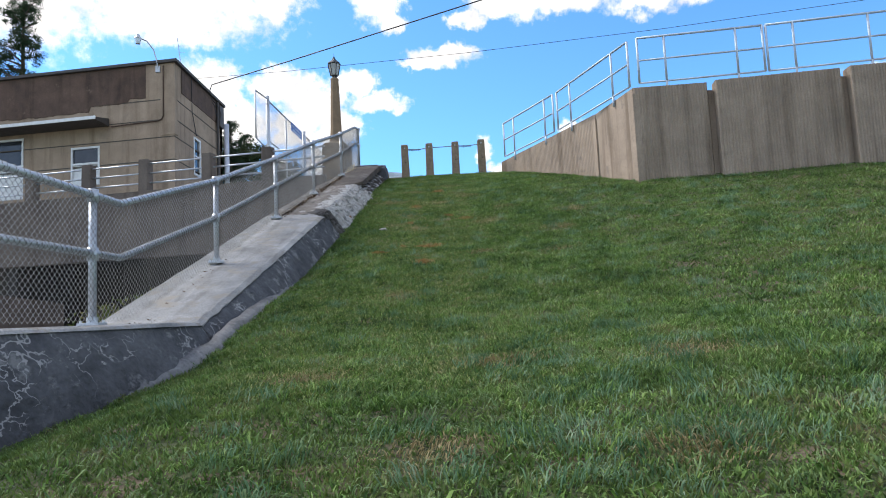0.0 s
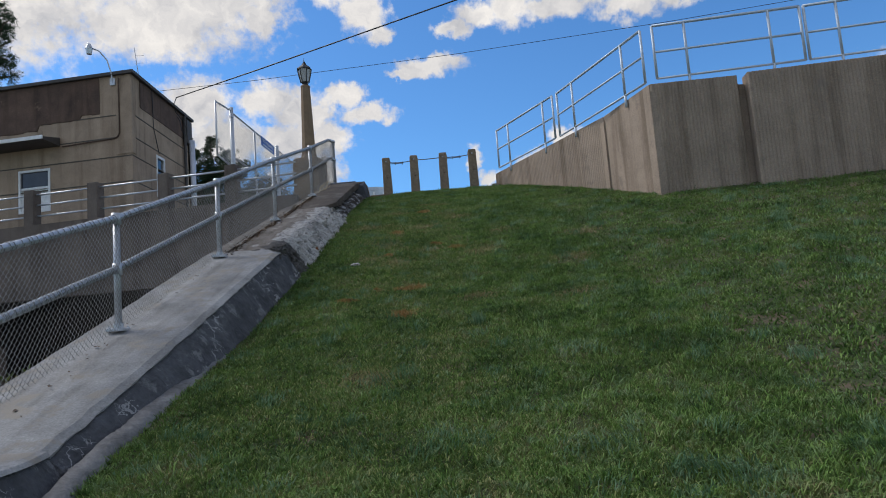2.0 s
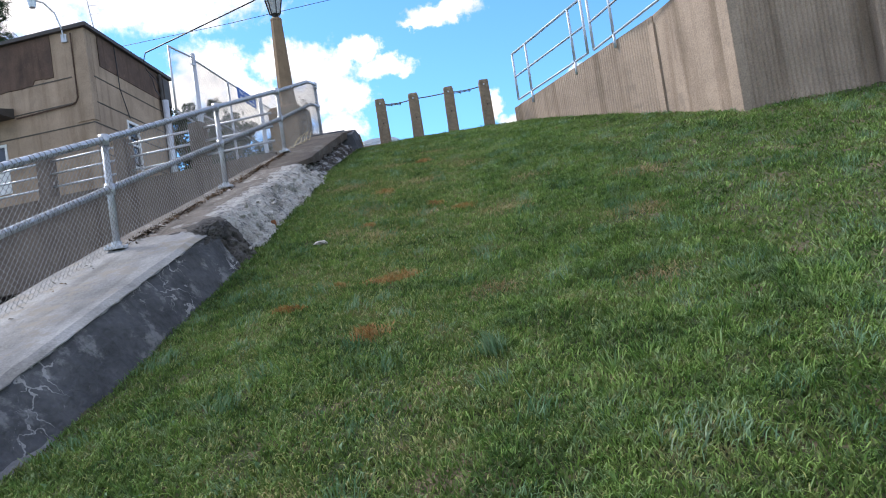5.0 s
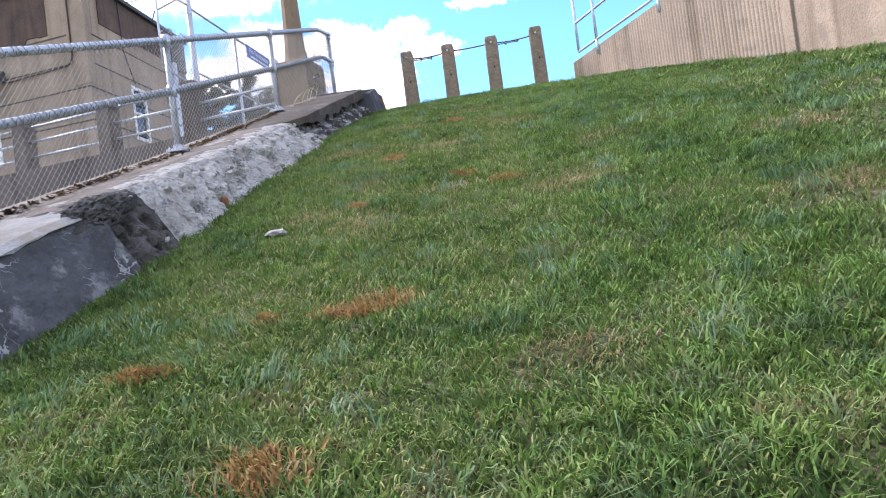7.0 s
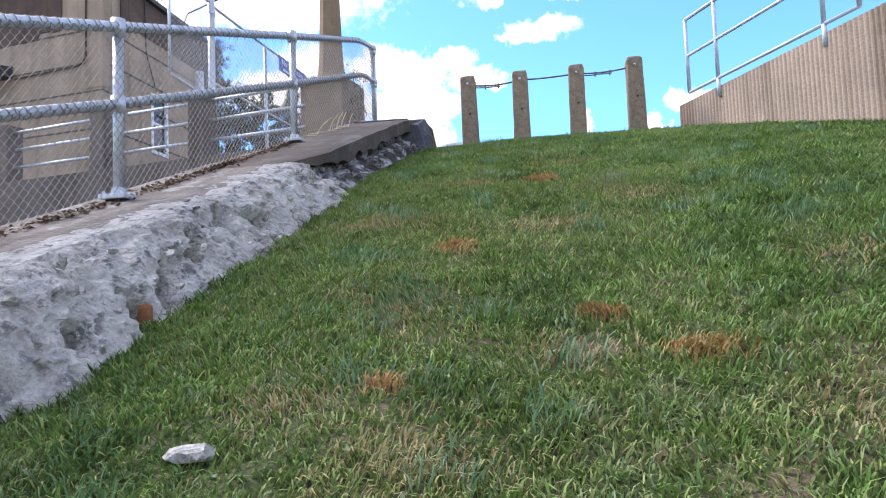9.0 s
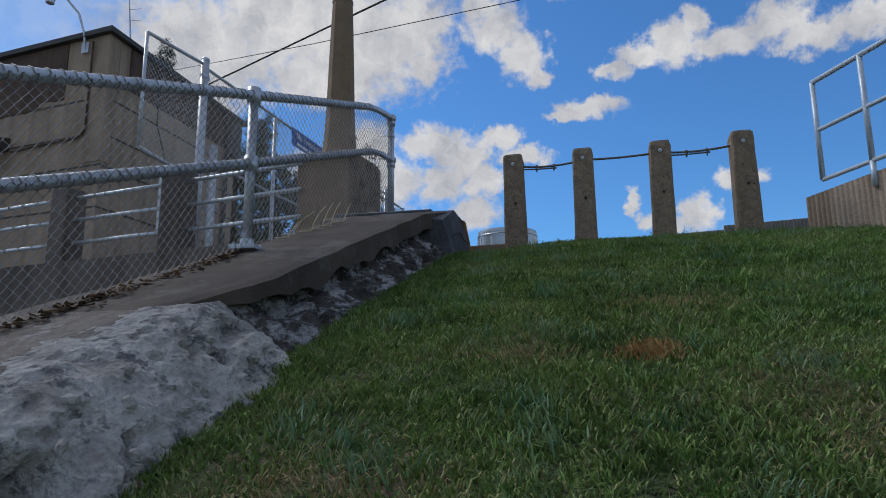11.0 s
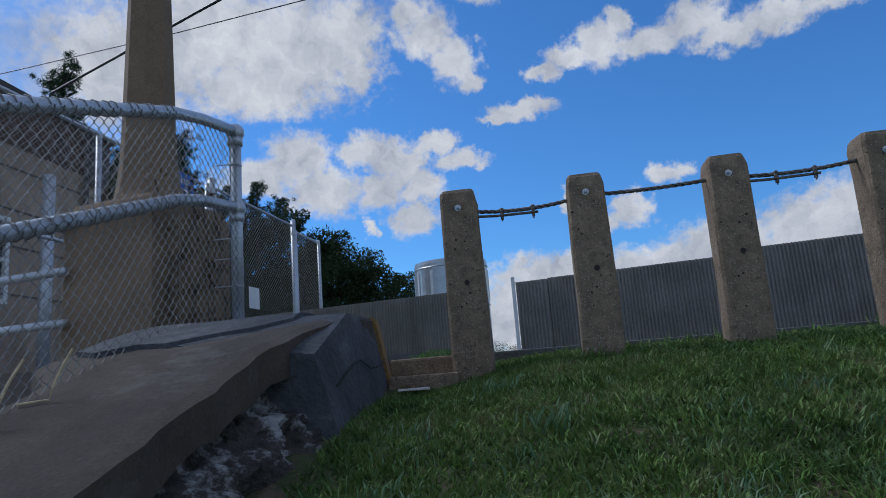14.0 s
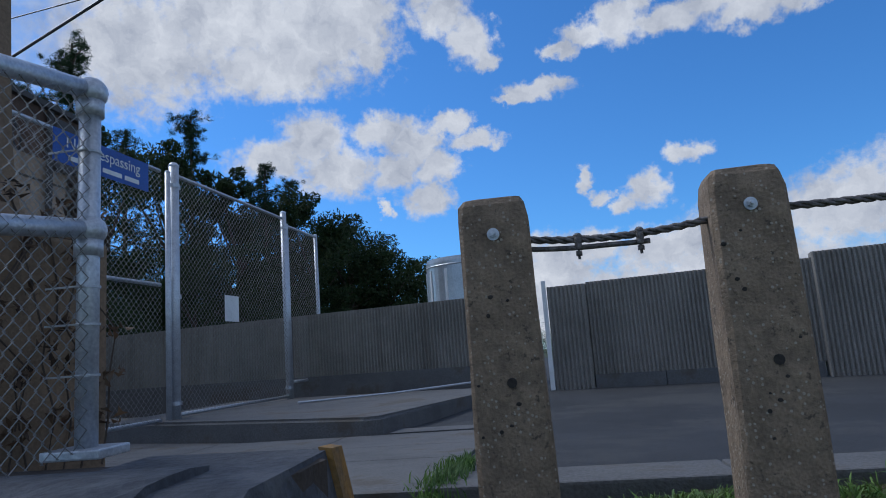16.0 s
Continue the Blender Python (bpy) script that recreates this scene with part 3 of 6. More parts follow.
def inside_turf(x, y):
    """Keep turf off the walls."""
    ok = x > np.where(y < 7.05, foot_x(y), wall_x(y)) + np.where(y < 11.7, 0.22, 0.13)
    rx = np.interp(-y, [-19.7, -15.65, -14.01], [2.17, 3.98, 4.37])
    ry = np.interp(x, [4.37, 5.85, 8.3, 14], [14.0, 13.85, 13.35, 12.5])
    ok &= (x < rx) | (y < np.where(x > 4.37, ry, 14.0))
    return ok & ((y < 19.95) | ((x < -0.82) & (x > -1.02) & (y < 20.8) & (y > 19.95)))


def blade_mesh(name, x, y, h, w, lean, material, rng, parent=None, bend=None):
    """Bent, tapered blades: five vertices and three faces each."""
    n = len(x)
    z = turf_z(x, y) - 0.012
    a = rng.uniform(0, 2 * np.pi, n)
    b = bend if bend is not None else 1.5 * np.sin(5.6 * x + 1.9 * np.sin(1.4 * y)) + 1.5 * np.sin(5.2 * y + 1.7 * np.sin(3.1 * x)) + rng.normal(0, 1.1, n)
    dx, dy = np.cos(a) * w / 2, np.sin(a) * w / 2
    lx, ly = np.cos(b) * lean * h, np.sin(b) * lean * h
    base = np.stack([x, y, z], 1)
    wv = np.stack([dx, dy, np.zeros(n)], 1)
    midp = base + np.stack([lx * 0.35, ly * 0.35, h * 0.6], 1)
    tip = base + np.stack([lx, ly, h * np.sqrt(np.clip(1 - lean * lean * 0.5, 0.2, 1))], 1)
    v = np.stack([base - wv, base + wv, midp + wv * 0.75, midp - wv * 0.75, tip], 1).reshape(-1, 3)
    o = np.arange(n)[:, None] * 5
    f = np.concatenate([o + [0, 1, 2], o + [0, 2, 3], o + [3, 2, 4]], 0)
    return raw(name, v, f, material, parent)


# worn places where earth and straw show through: x, y, radius
WORN = [(-0.5, 12.6, 0.22), (-0.1, 12.35, 0.25), (0.35, 12.9, 0.2), (1.2, 12.5, 0.3), (-0.3, 13.3, 0.3), (2.2, 11.5, 0.3), (0.9, 10.4, 0.25), (1.9, 10.0, 0.25), (-0.7, 14.6, 0.3), (0.5, 16.4, 0.3),
        (-0.2, 8.2, 0.25), (0.6, 5.2, 0.3), (1.8, 5.0, 0.3), (-0.6, 5.0, 0.25), (0.2, 3.6, 0.22), (1.2, 3.4, 0.24), (2.4, 3.6, 0.2), (0.3, 14.4, 0.25), (0.9, 14.9, 0.25), (-0.2, 15.6, 0.2), (1.5, 13.6, 0.25), (2.6, 12.8, 0.3)]


# scorched patches
DEAD = [(0.02, 11.04, 0.12), (0.17, 11.12, 0.13), (-0.31, 11.02, 0.05), (-0.63, 10.59, 0.10), (0.04, 9.96, 0.12), (0.74, 12.86, 0.11), (0.47, 13.17, 0.09), (-0.25, 12.68, 0.06), (-0.18, 14.02, 0.12), (0.3, 15.6, 0.12)]


def worn(x, y):
    w = 0 * x
    for sx, sy, sr in WORN + DEAD:
        w = np.maximum(w, np.exp(-((x - sx) / sr) ** 2 - ((y - sy) / (0.75 * sr)) ** 2))
    return w


def build_grass():
    rng = np.random.RandomState(11)

    def field(name, x0, x1, y0, y1, per, h, w, label):
        # the sward is made of small tufts, each splayed about its own crown
        blades_each = 16
        nt = int((x1 - x0) * (y1 - y0) * per / blades_each)
        tx, ty = rng.uniform(x0, x1, nt), rng.uniform(y0, y1, nt)
        k = 0.5 + 0.5 * np.sin(2.1 * tx + 1.3 * np.sin(1.7 * ty)) * np.sin(1.9 * ty + 1.1 * np.sin(2.3 * tx))
        keep = rng.uniform(0, 1, nt) < (0.62 + 0.38 * k) * (1 - 0.8 * worn(tx, ty))
        tx, ty, k = tx[keep], ty[keep], k[keep]
        nt = len(tx)
        spread = (14.0 / per) ** 0.5 * 0.55 + 0.008
        tall = h * np.exp(rng.normal(-0.30, 0.30, nt)) * (0.75 + 0.35 * k) * (1 - 0.4 * worn(tx, ty)) * np.interp(tx, [-0.6, 0.8, 2.2], [0.76, 0.86, 1.0])
        way = 1.5 * np.sin(2.6 * tx + 1.9 * np.sin(1.4 * ty)) + 1.5 * np.sin(2.2 * ty + 1.7 * np.sin(1.9 * tx)) + rng.normal(0, 1.3, nt)
        flop = rng.uniform(0.2, 1.1, nt)
        rp = lambda q: np.repeat(q, blades_each)
        n = nt * blades_each
        ox, oy = rng.normal(0, spread, n), rng.normal(0, spread, n)
        x, y = rp(tx) + ox, rp(ty) + oy
        bx, by = ox / spread + 1.1 * np.cos(rp(way)) * rp(flop), oy / spread + 1.1 * np.sin(rp(way)) * rp(flop)
        bend = np.arctan2(by, bx) + rng.normal(0, 0.5, n)
        lean = np.clip(0.42 + 0.45 * np.hypot(bx, by) + rng.normal(0, 0.25, n), 0.1, 1.9)
        hh = rp(tall) * rng.uniform(0.5, 1.25, n)
        ok = inside_turf(x, y)
        ob = blade_mesh(name, x[ok], y[ok], hh[ok], (w * rng.uniform(0.55, 1.35, n))[ok], lean[ok], "grass", rng, bend=bend[ok])
        return tagged(ob, label, "grass", kind="stuff")

    field("lawn_grass", -2.2, 2.7, 4.2, 19.9, 6800, 0.068, 0.0068, "mown green lawn grass with thin yellowing patches")
    field("lawn_grass", 2.7, 5.0, 4.2, 19.7, 1900, 0.064, 0.010, "mown green lawn grass along the retaining wall")
    field("lawn_grass", 5.0, 10.5, 3.0, 13.9, 750, 0.068, 0.013, "mown green lawn grass below the retaining wall")
    field("lawn_grass", -2.6, 5.0, 1.6, 4.2, 2600, 0.062, 0.009, "mown green lawn grass at the foot of the slope")

    field("lawn_grass", 10.5, 17.0, -3.0, 13.0, 170, 0.09, 0.026, "rough green grass towards the far end of the slope")
    field("lawn_grass", -4.2, 10.5, -3.0, 3.0, 330, 0.08, 0.018, "mown green lawn grass at the foot of the slope")

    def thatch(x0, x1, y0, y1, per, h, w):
        """Short broad blades that close the sward, toned down for the shaded gaps."""
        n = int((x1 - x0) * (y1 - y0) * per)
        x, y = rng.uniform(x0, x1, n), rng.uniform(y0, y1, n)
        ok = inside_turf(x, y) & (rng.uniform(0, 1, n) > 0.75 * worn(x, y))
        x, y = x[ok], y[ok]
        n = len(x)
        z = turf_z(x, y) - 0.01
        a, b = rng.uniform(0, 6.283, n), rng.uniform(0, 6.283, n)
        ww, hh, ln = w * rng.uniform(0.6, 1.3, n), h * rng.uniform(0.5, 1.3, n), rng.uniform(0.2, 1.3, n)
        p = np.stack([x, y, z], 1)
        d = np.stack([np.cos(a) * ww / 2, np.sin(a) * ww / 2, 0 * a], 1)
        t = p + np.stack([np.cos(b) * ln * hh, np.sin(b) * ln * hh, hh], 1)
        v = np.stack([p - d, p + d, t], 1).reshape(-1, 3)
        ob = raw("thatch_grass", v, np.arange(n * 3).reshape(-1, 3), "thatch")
        tagged(ob, "short matted brown-green undergrowth, toned darker for the shade between blades", "grass", kind="stuff")

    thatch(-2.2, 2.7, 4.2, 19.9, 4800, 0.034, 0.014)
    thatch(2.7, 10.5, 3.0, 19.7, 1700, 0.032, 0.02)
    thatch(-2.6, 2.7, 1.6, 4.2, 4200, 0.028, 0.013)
    # coarse tufts that stand above the lawn
    n = 620
    cx, cy = rng.uniform(-1.6, 6.5, n), rng.uniform(3.0, 19.0, n)
    ok = inside_turf(cx, cy) & inside_turf(cx - 0.15, cy)
    cx, cy = np.concatenate([cx[ok], rng.normal(1.3, 0.9, 60)]), np.concatenate([cy[ok], rng.normal(4.6, 0.9, 60)])
    per = 60
    x = np.repeat(cx, per) + rng.normal(0, 0.055, len(cx) * per)
    y = np.repeat(cy, per) + rng.normal(0, 0.055, len(cx) * per)
    size = np.repeat(rng.uniform(0.05, 0.10, len(cx)), per)
    ok = inside_turf(x, y)
    x, y, size = x[ok], y[ok], size[ok]
    ob = blade_mesh("coarse_grass", x, y, size * rng.uniform(0.5, 1.2, len(x)), rng.uniform(0.004, 0.009, len(x)), rng.uniform(0.3, 1.2, len(x)), "tuft", rng)
    tagged(ob, "coarse blue-green grass tufts standing above the lawn", "grass", kind="stuff")
    xs, ys = [], []
    for sx, sy, sr in DEAD:
        k = int(20000 * sr * sr) + 40
        xs.append(rng.normal(sx, sr * 0.55, k)), ys.append(rng.normal(sy, sr * 0.38, k))
    x, y = np.concatenate(xs), np.concatenate(ys)
    ok = inside_turf(x, y)
    x, y = x[ok], y[ok]
    ob = blade_mesh("dead_grass", x, y, rng.uniform(0.03, 0.07, len(x)), rng.uniform(0.006, 0.011, len(x)), rng.uniform(0.4, 1.3, len(x)), "dead", rng)
    tagged(ob, "rust-brown scorched grass in small patches on the lawn", "grass", kind="stuff")
    xs, ys = [], []
    for sx, sy, sr in WORN:
        k = int(6500 * sr * sr) + 40
        xs.append(rng.normal(sx, sr * 0.6, k)), ys.append(rng.normal(sy, sr * 0.4, k))
    x, y = np.concatenate(xs), np.concatenate(ys)
    ok = inside_turf(x, y)
    x, y = x[ok], y[ok]
    ob = blade_mesh("dry_grass", x, y, rng.uniform(0.02, 0.06, len(x)), rng.uniform(0.004, 0.008, len(x)), rng.uniform(0.7, 1.5, len(x)), "straw", rng)
    tagged(ob, "dry straw-coloured grass in thin worn patches", "grass", kind="stuff")
    # dry leaves mixed through the trodden middle of the slope
    n = 62000
    x, y = rng.normal(-0.1, 0.95, n), rng.uniform(4.5, 17.5, n)
    patch = 0.5 + 0.5 * np.sin(4.3 * x + 1.7 * np.sin(2.9 * y)) * np.sin(5.1 * y + 1.5 * np.sin(3.3 * x))
    ok = inside_turf(x, y) & (rng.uniform(0, 1, n) < 0.35 + 0.65 * patch)
    x, y = x[ok], y[ok]
    ob = blade_mesh("yellowing_grass", x, y, rng.uniform(0.025, 0.055, len(x)), rng.uniform(0.004, 0.0085, len(x)), rng.uniform(0.6, 1.5, len(x)), "pale", rng)
    tagged(ob, "pale yellow-green grass mixed through the trodden lawn", "grass", kind="stuff")
    # one tall pale tuft on the slope, and the tuft at the pavement's corner
    for tx, ty, tr, th, n, up in ((0.78, 9.35, 0.07, 0.15, 110, 0.0), (-0.93, 20.05, 0.08, 0.08, 380, 0.05), (-0.90, 20.32, 0.06, 0.07, 240, 0.05)):
        x, y = rng.normal(tx, tr * 0.5, n), rng.normal(ty, tr * (1.6 if up else 0.5), n)
        ob = blade_mesh("grass_tuft", x, y, th * rng.uniform(0.5, 1.1, n), rng.uniform(0.005, 0.009, n), rng.uniform(0.2, 0.9, n), "grass" if up else "tuft", rng)
        ob.location.z = up
        tagged(ob, "tall pale tuft of coarse grass" if not up else "ragged grass tuft growing at the pavement's corner", "grass", kind="stuff")
    # clover-like broad leaves near the wall
    n = 900
    x, y = rng.uniform(-1.9, 0.4, n), rng.uniform(6, 14, n)
    ok = inside_turf(x, y)
    x, y = x[ok], y[ok]
    ob = blade_mesh("low_weeds", x, y, rng.uniform(0.02, 0.05, len(x)), rng.uniform(0.018, 0.032, len(x)), rng.uniform(0.6, 1.3, len(x)), "tuft", rng)
    tagged(ob, "low broad-leaved weeds in the lawn", "weeds", kind="stuff")


build_ground()
build_grass()

# ---- the parapet beside the slope ----


# cavities in the broken wall: along, down the break, radius, depth
HOLES = [(14.38, 0.70, 0.085, 0.36), (14.46, 0.78, 0.09, 0.24), (14.18, 0.54, 0.07, 0.28), (14.13, 0.62, 0.05, 0.26), (14.12, 0.70, 0.06, 0.22), (13.81, 0.61, 0.035, 0.26), (13.79, 0.69, 0.035, 0.26),
         (13.86, 0.66, 0.03, 0.24), (13.71, 0.74, 0.04, 0.24), (13.64, 0.68, 0.035, 0.22), (13.87, 0.72, 0.03, 0.2), (13.45, 0.80, 0.06, 0.2), (13.37, 0.84, 0.05, 0.2), (13.2, 0.88, 0.07, 0.2),
         (12.9, 0.8, 0.05, 0.15), (12.40, 0.70, 0.05, 0.25), (12.5, 0.80, 0.04, 0.25), (12.28, 0.85, 0.045, 0.25), (12.12, 0.75, 0.05, 0.25), (12.2, 0.65, 0.04, 0.2), (12.35, 0.9, 0.04, 0.2), (15.3, 0.7, 0.05, 0.12)]


def build_parapet():
    root = thing("wall_parapet", "sloping concrete parapet wall, crumbling rubble on its upper part", "wall", kind="structure")
    ys = list(np.linspace(7.05, 19.4, 150))
    rng = random.Random(3)

    def inner(y):
        return wall_x(y) - float(np.interp(y, [15.3, 16.8, 18.05, 18.25], [1.02, 0.80, 0.77, 1.0]))

    # cap slab, its edge worn and uneven; between y 12 and 16.5 the top has lost its skin
    def ragged(y):
        return max(0.0, min(1.0, (y - 11.9) / 0.15)) * max(0.0, min(1.0, (15.9 - y) / 0.5))

    def ring(y, edge, z0, z1, lo):
        return [(inner(y), y, z1), (edge, y, z1), (edge, y, z0), (inner(y), y, lo)]

    bm = bmesh.new()
    rows, low = [], None
    for y in ys:
        k = ragged(y)
        e = wall_x(y) - 0.07 * min(1, max(0, (y - 15.4) / 0.6)) * min(1, max(0, (18.9 - y) / 0.6)) - k * (0.27 + 0.06 * noise3(0, y, 4, 2.2)) + 0.022 * noise3(y, 2, 1, 6) + (0.008 if y < 12 else 0.018) * noise3(y, 4, 1, 19)
        z = cap_z(y)
        xs = np.linspace(inner(y), e, 7)
        soft = 1 - k if y < 14 else 0
        xs[5] = xs[6] - 0.06
        top = [(x, y, z + (0.008 if y < 18.2 else 0.0) * noise3(x, y, 0, 3) - ((0.012 + 0.02 * soft) if i == 6 else 0)) for i, x in enumerate(xs)]
        lip = 0.07 - 0.03 * soft + 0.085 * min(1, max(0, (y - 15.6) / 0.7)) * (1 + 0.7 * noise3(y, 3, 3, 4))
        rows.append(top + [(e + 0.01 * noise3(y, 5, 5, 9), y, z - lip - 0.022 * noise3(y, 8, 1, 7)), (inner(y), y, z - lip)])
        if y > 11.95 and low is None:
            low = len(rows)
    # rounded and broken end
    y, e, z = 19.55, wall_x(19.5) - 0.03, cap_z(19.5)
    rows.append([(x, y, z - 0.03) for x in np.linspace(inner(y), e - 0.05, 7)] + [(e - 0.05, y, z - 0.1), (inner(y), y, z - 0.1)])
    loft(bm, rows[:low])
    part("cap", bm, "cap", root, "smooth pale grey cap, stained and cracked")
    bm = bmesh.new()
    up = next(i for i, r in enumerate(rows) if r[0][1] > 15.4)
    loft(bm, rows[low - 1:up])
    part("cap", bm, "cap_mid", root, "flaking buff cap with lengthwise stains")
    # upper length: dimmer light is put into the cap's colour here
    bm = bmesh.new()
    loft(bm, rows[up - 1:])
    part("cap", bm, "cap_dimmed", root, "weathered brown cap, its colour lowered for the dim light")
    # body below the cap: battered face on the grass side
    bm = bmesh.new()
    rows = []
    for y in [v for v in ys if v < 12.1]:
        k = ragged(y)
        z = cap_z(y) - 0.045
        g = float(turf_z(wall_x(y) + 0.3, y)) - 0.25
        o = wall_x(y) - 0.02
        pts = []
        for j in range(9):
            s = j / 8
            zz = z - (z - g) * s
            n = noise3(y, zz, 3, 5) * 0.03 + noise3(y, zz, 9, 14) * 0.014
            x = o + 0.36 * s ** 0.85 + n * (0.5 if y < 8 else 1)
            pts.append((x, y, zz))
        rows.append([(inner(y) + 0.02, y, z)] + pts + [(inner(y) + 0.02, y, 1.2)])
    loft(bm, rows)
    part("face", bm, "face", root, "dark face with pale lime stains")
    # rubble core laid bare: pale at first, further up its colour carries the overhang's shade
    for y0, y1, mat, lab in ((11.88, 12.62, "pitted", "dark pitted facing around the start of the break"), (12.55, 15.75, "rubble", "pale crumbling rubble concrete laid bare"), (15.70, 18.75, "rubble_shaded", "crumbling core with pale scars, overhang shade put into its base colour")):
        bm = bmesh.new()
        rows = []
        for y in np.linspace(y0, y1, int((y1 - y0) * 110)):
            z = cap_z(y) - 0.004
            g = float(turf_z(wall_x(y) + 0.3, y)) - 0.05
            k = min(1, (y - y0) / 0.1) * min(1, max(0, (y1 + 0.02 - y) / 0.15))
            over = min(1, max(0, (y - 15.4) / 0.6))
            pts = []
            for j in range(54):
                t = j / 53
                x = wall_x(y) - 0.36 + 0.60 * t
                roll = max(0.0, (t - 0.34) / 0.66)
                zz = z + 0.005 - 0.1 * over - (z - g - 0.1 * over) * (roll ** (1.30 - 0.5 * over))
                rough = 1 + 0.9 * over
                n = (noise3(x, y, zz, 3) * 0.020 + noise3(x, y, zz, 9) * 0.014) * rough + noise3(x, y, zz, 24) * 0.012 + noise3(x, y, zz, 52) * 0.008
                pit = max(0.0, noise3(x + 7, y, zz, 6) - 0.28) * 0.16 * rough + max(0.0, noise3(x + 3, y, zz, 17) - 0.24) * 0.13 * min(1.0, 2.2 * t)
                pit += sum(1.1 * dp * math.exp(-2 * (((y - hy) / hr) ** 2 + ((t - ht) * 0.6 / (hr * 0.8)) ** 2) ** 2) for hy, ht, hr, dp in HOLES if abs(y - hy) < 0.4)
                pit += over * (0.10 * max(0.0, 1 - abs(t - 0.5) / 0.16) * (0.6 + noise3(y, 1, 1, 3)) + 0.10 * max(0.0, noise3(x, y + 5, zz, 8) - 0.1))
                w = (0.25 + 0.75 * t)
                pts.append((x + (n - pit + 0.02 - 0.09 * over) * w * k - (1 - k) * 0.12, y + n * 0.5, zz + (n * 0.6 - pit * 0.5) * k - 0.02 * (1 - k)))
            rows.append(pts + [(wall_x(y) - 0.36, y, g), (inner(y) + 0.02, y, 1.2), (inner(y) + 0.02, y, z - 0.06)])
        loft(bm, rows)
        part("rubble_core", bm, mat, root, lab)
    # loose stones and pits along the broken edge
    for i in range(40):
        y = rng.uniform(12.0, 15.6)
        s = rng.uniform(0.45, 1.0)
        z0, g = cap_z(y), float(turf_z(wall_x(y) + 0.3, y))
        x = wall_x(y) - 0.36 + 0.6 * s
        z = z0 - (z0 - g) * (max(0, (s - 0.42) / 0.58) ** 1.35)
        bm = bmesh.new()
        r = rng.uniform(0.012, 0.035)
        g2 = bmesh.ops.create_icosphere(bm, subdivisions=1, radius=r)
        for v in g2["verts"]:
            v.co *= rng.uniform(0.7, 1.2)
        bmesh.ops.transform(bm, matrix=Matrix.Translation((x + 0.02, y, z)) @ Matrix.Rotation(rng.uniform(0, 6), 4, "X") @ Matrix.Diagonal((1, 1.3, 0.7, 1)), verts=bm.verts)
        part("stone", bm, "rubble" if y < 15.6 else "rubble_shaded", root)
    # dark rounded chunk of the old face where the break begins
    bm = bmesh.new()
    bmesh.ops.create_icosphere(bm, subdivisions=5, radius=1.0)
    for v in bm.verts:
        c = v.co.copy()
        n = noise3(c.x, c.y, c.z, 1.6) * 0.20 + noise3(c.x, c.y, c.z, 5) * 0.08 + noise3(c.x, c.y * 2, c.z, 11) * 0.05 + noise3(c.x, c.y * 2, c.z, 23) * 0.03
        pit = 0.6 * max(0, noise3(c.x + 4, c.y, c.z, 7) - 0.22) + 0.45 * max(0, noise3(c.x + 4, c.y * 2, c.z, 14) - 0.25)
        v.co = Vector((c.x * 0.15, c.y * 0.40, c.z * 0.13)) * (1 + n - pit)
    bmesh.ops.transform(bm, matrix=Matrix.Translation((wall_x(12.15) - 0.10, 12.12, cap_z(12.15) - 0.10)) @ Matrix.Rotation(radians(20), 4, "X"), verts=bm.verts)
    part("broken_chunk", bm, "pitted", root, "dark rounded chunk of the old facing")
    # end block with its yellow painted corner
    bm = bmesh.new()
    e = wall_x(19.5)
    loft(bm, [[(e - 0.60, 18.45, 6.43), (e - 0.02, 18.45, 6.35), (e + 0.12, 18.45, 5.85), (e - 0.60, 18.45, 5.8)],
              [(e - 0.60, 18.95, 6.562), (e - 0.02, 18.95, 6.555), (e + 0.11, 18.95, 5.9), (e - 0.60, 18.95, 5.9)],
              [(e - 0.60, 19.5, 6.567), (e - 0.03, 19.5, 6.562), (e + 0.08, 19.55, 6.0), (e - 0.60, 19.5, 6.1)],
              [(e - 0.60, 19.62, 6.5), (e - 0.06, 19.62, 6.5), (e + 0.04, 19.66, 6.0), (e - 0.60, 19.66, 6.1)]])
    part("end_block", bm, "endblock", root, "dark rounded end block with a long crack")
    bm = bmesh.new()
    loft(bm, [[(e - 0.05, 19.46, 6.572), (e - 0.01, 19.46, 6.566), (e + 0.095, 19.5, 6.0), (e + 0.06, 19.5, 6.0)],
              [(e - 0.05, 19.56, 6.566), (e - 0.012, 19.56, 6.56), (e + 0.088, 19.6, 6.0), (e + 0.055, 19.6, 6.0)],
              [(e - 0.08, 19.635, 6.50), (e - 0.045, 19.635, 6.50), (e + 0.055, 19.675, 6.0), (e + 0.03, 19.675, 6.0)]])
    part("painted_corner", bm, "yellow", root, "worn yellow paint on the end corner")
    # loose layer of topping by the pedestal, broken along its near edge
    bm = bmesh.new()
    rows = []
    for x, y0 in ((-2.14, 18.42), (-2.02, 18.36), (-1.9, 18.47), (-1.76, 18.44), (-1.62, 18.58), (-1.48, 18.66), (-1.36, 18.84)):
        ring = [(x, y0 + (19.2 - y0) * k / 4, cap_z(y0 + (19.2 - y0) * k / 4) + 0.030 - 0.008 * (k == 0) - 0.010 * (k == 4)) for k in range(5)]
        rows.append(ring + [(px, py, pz - 0.05) for px, py, pz in reversed(ring)])
    loft(bm, rows)
    part("topping_layer", bm, "endblock", root, "thin broken layer of slate-grey topping")
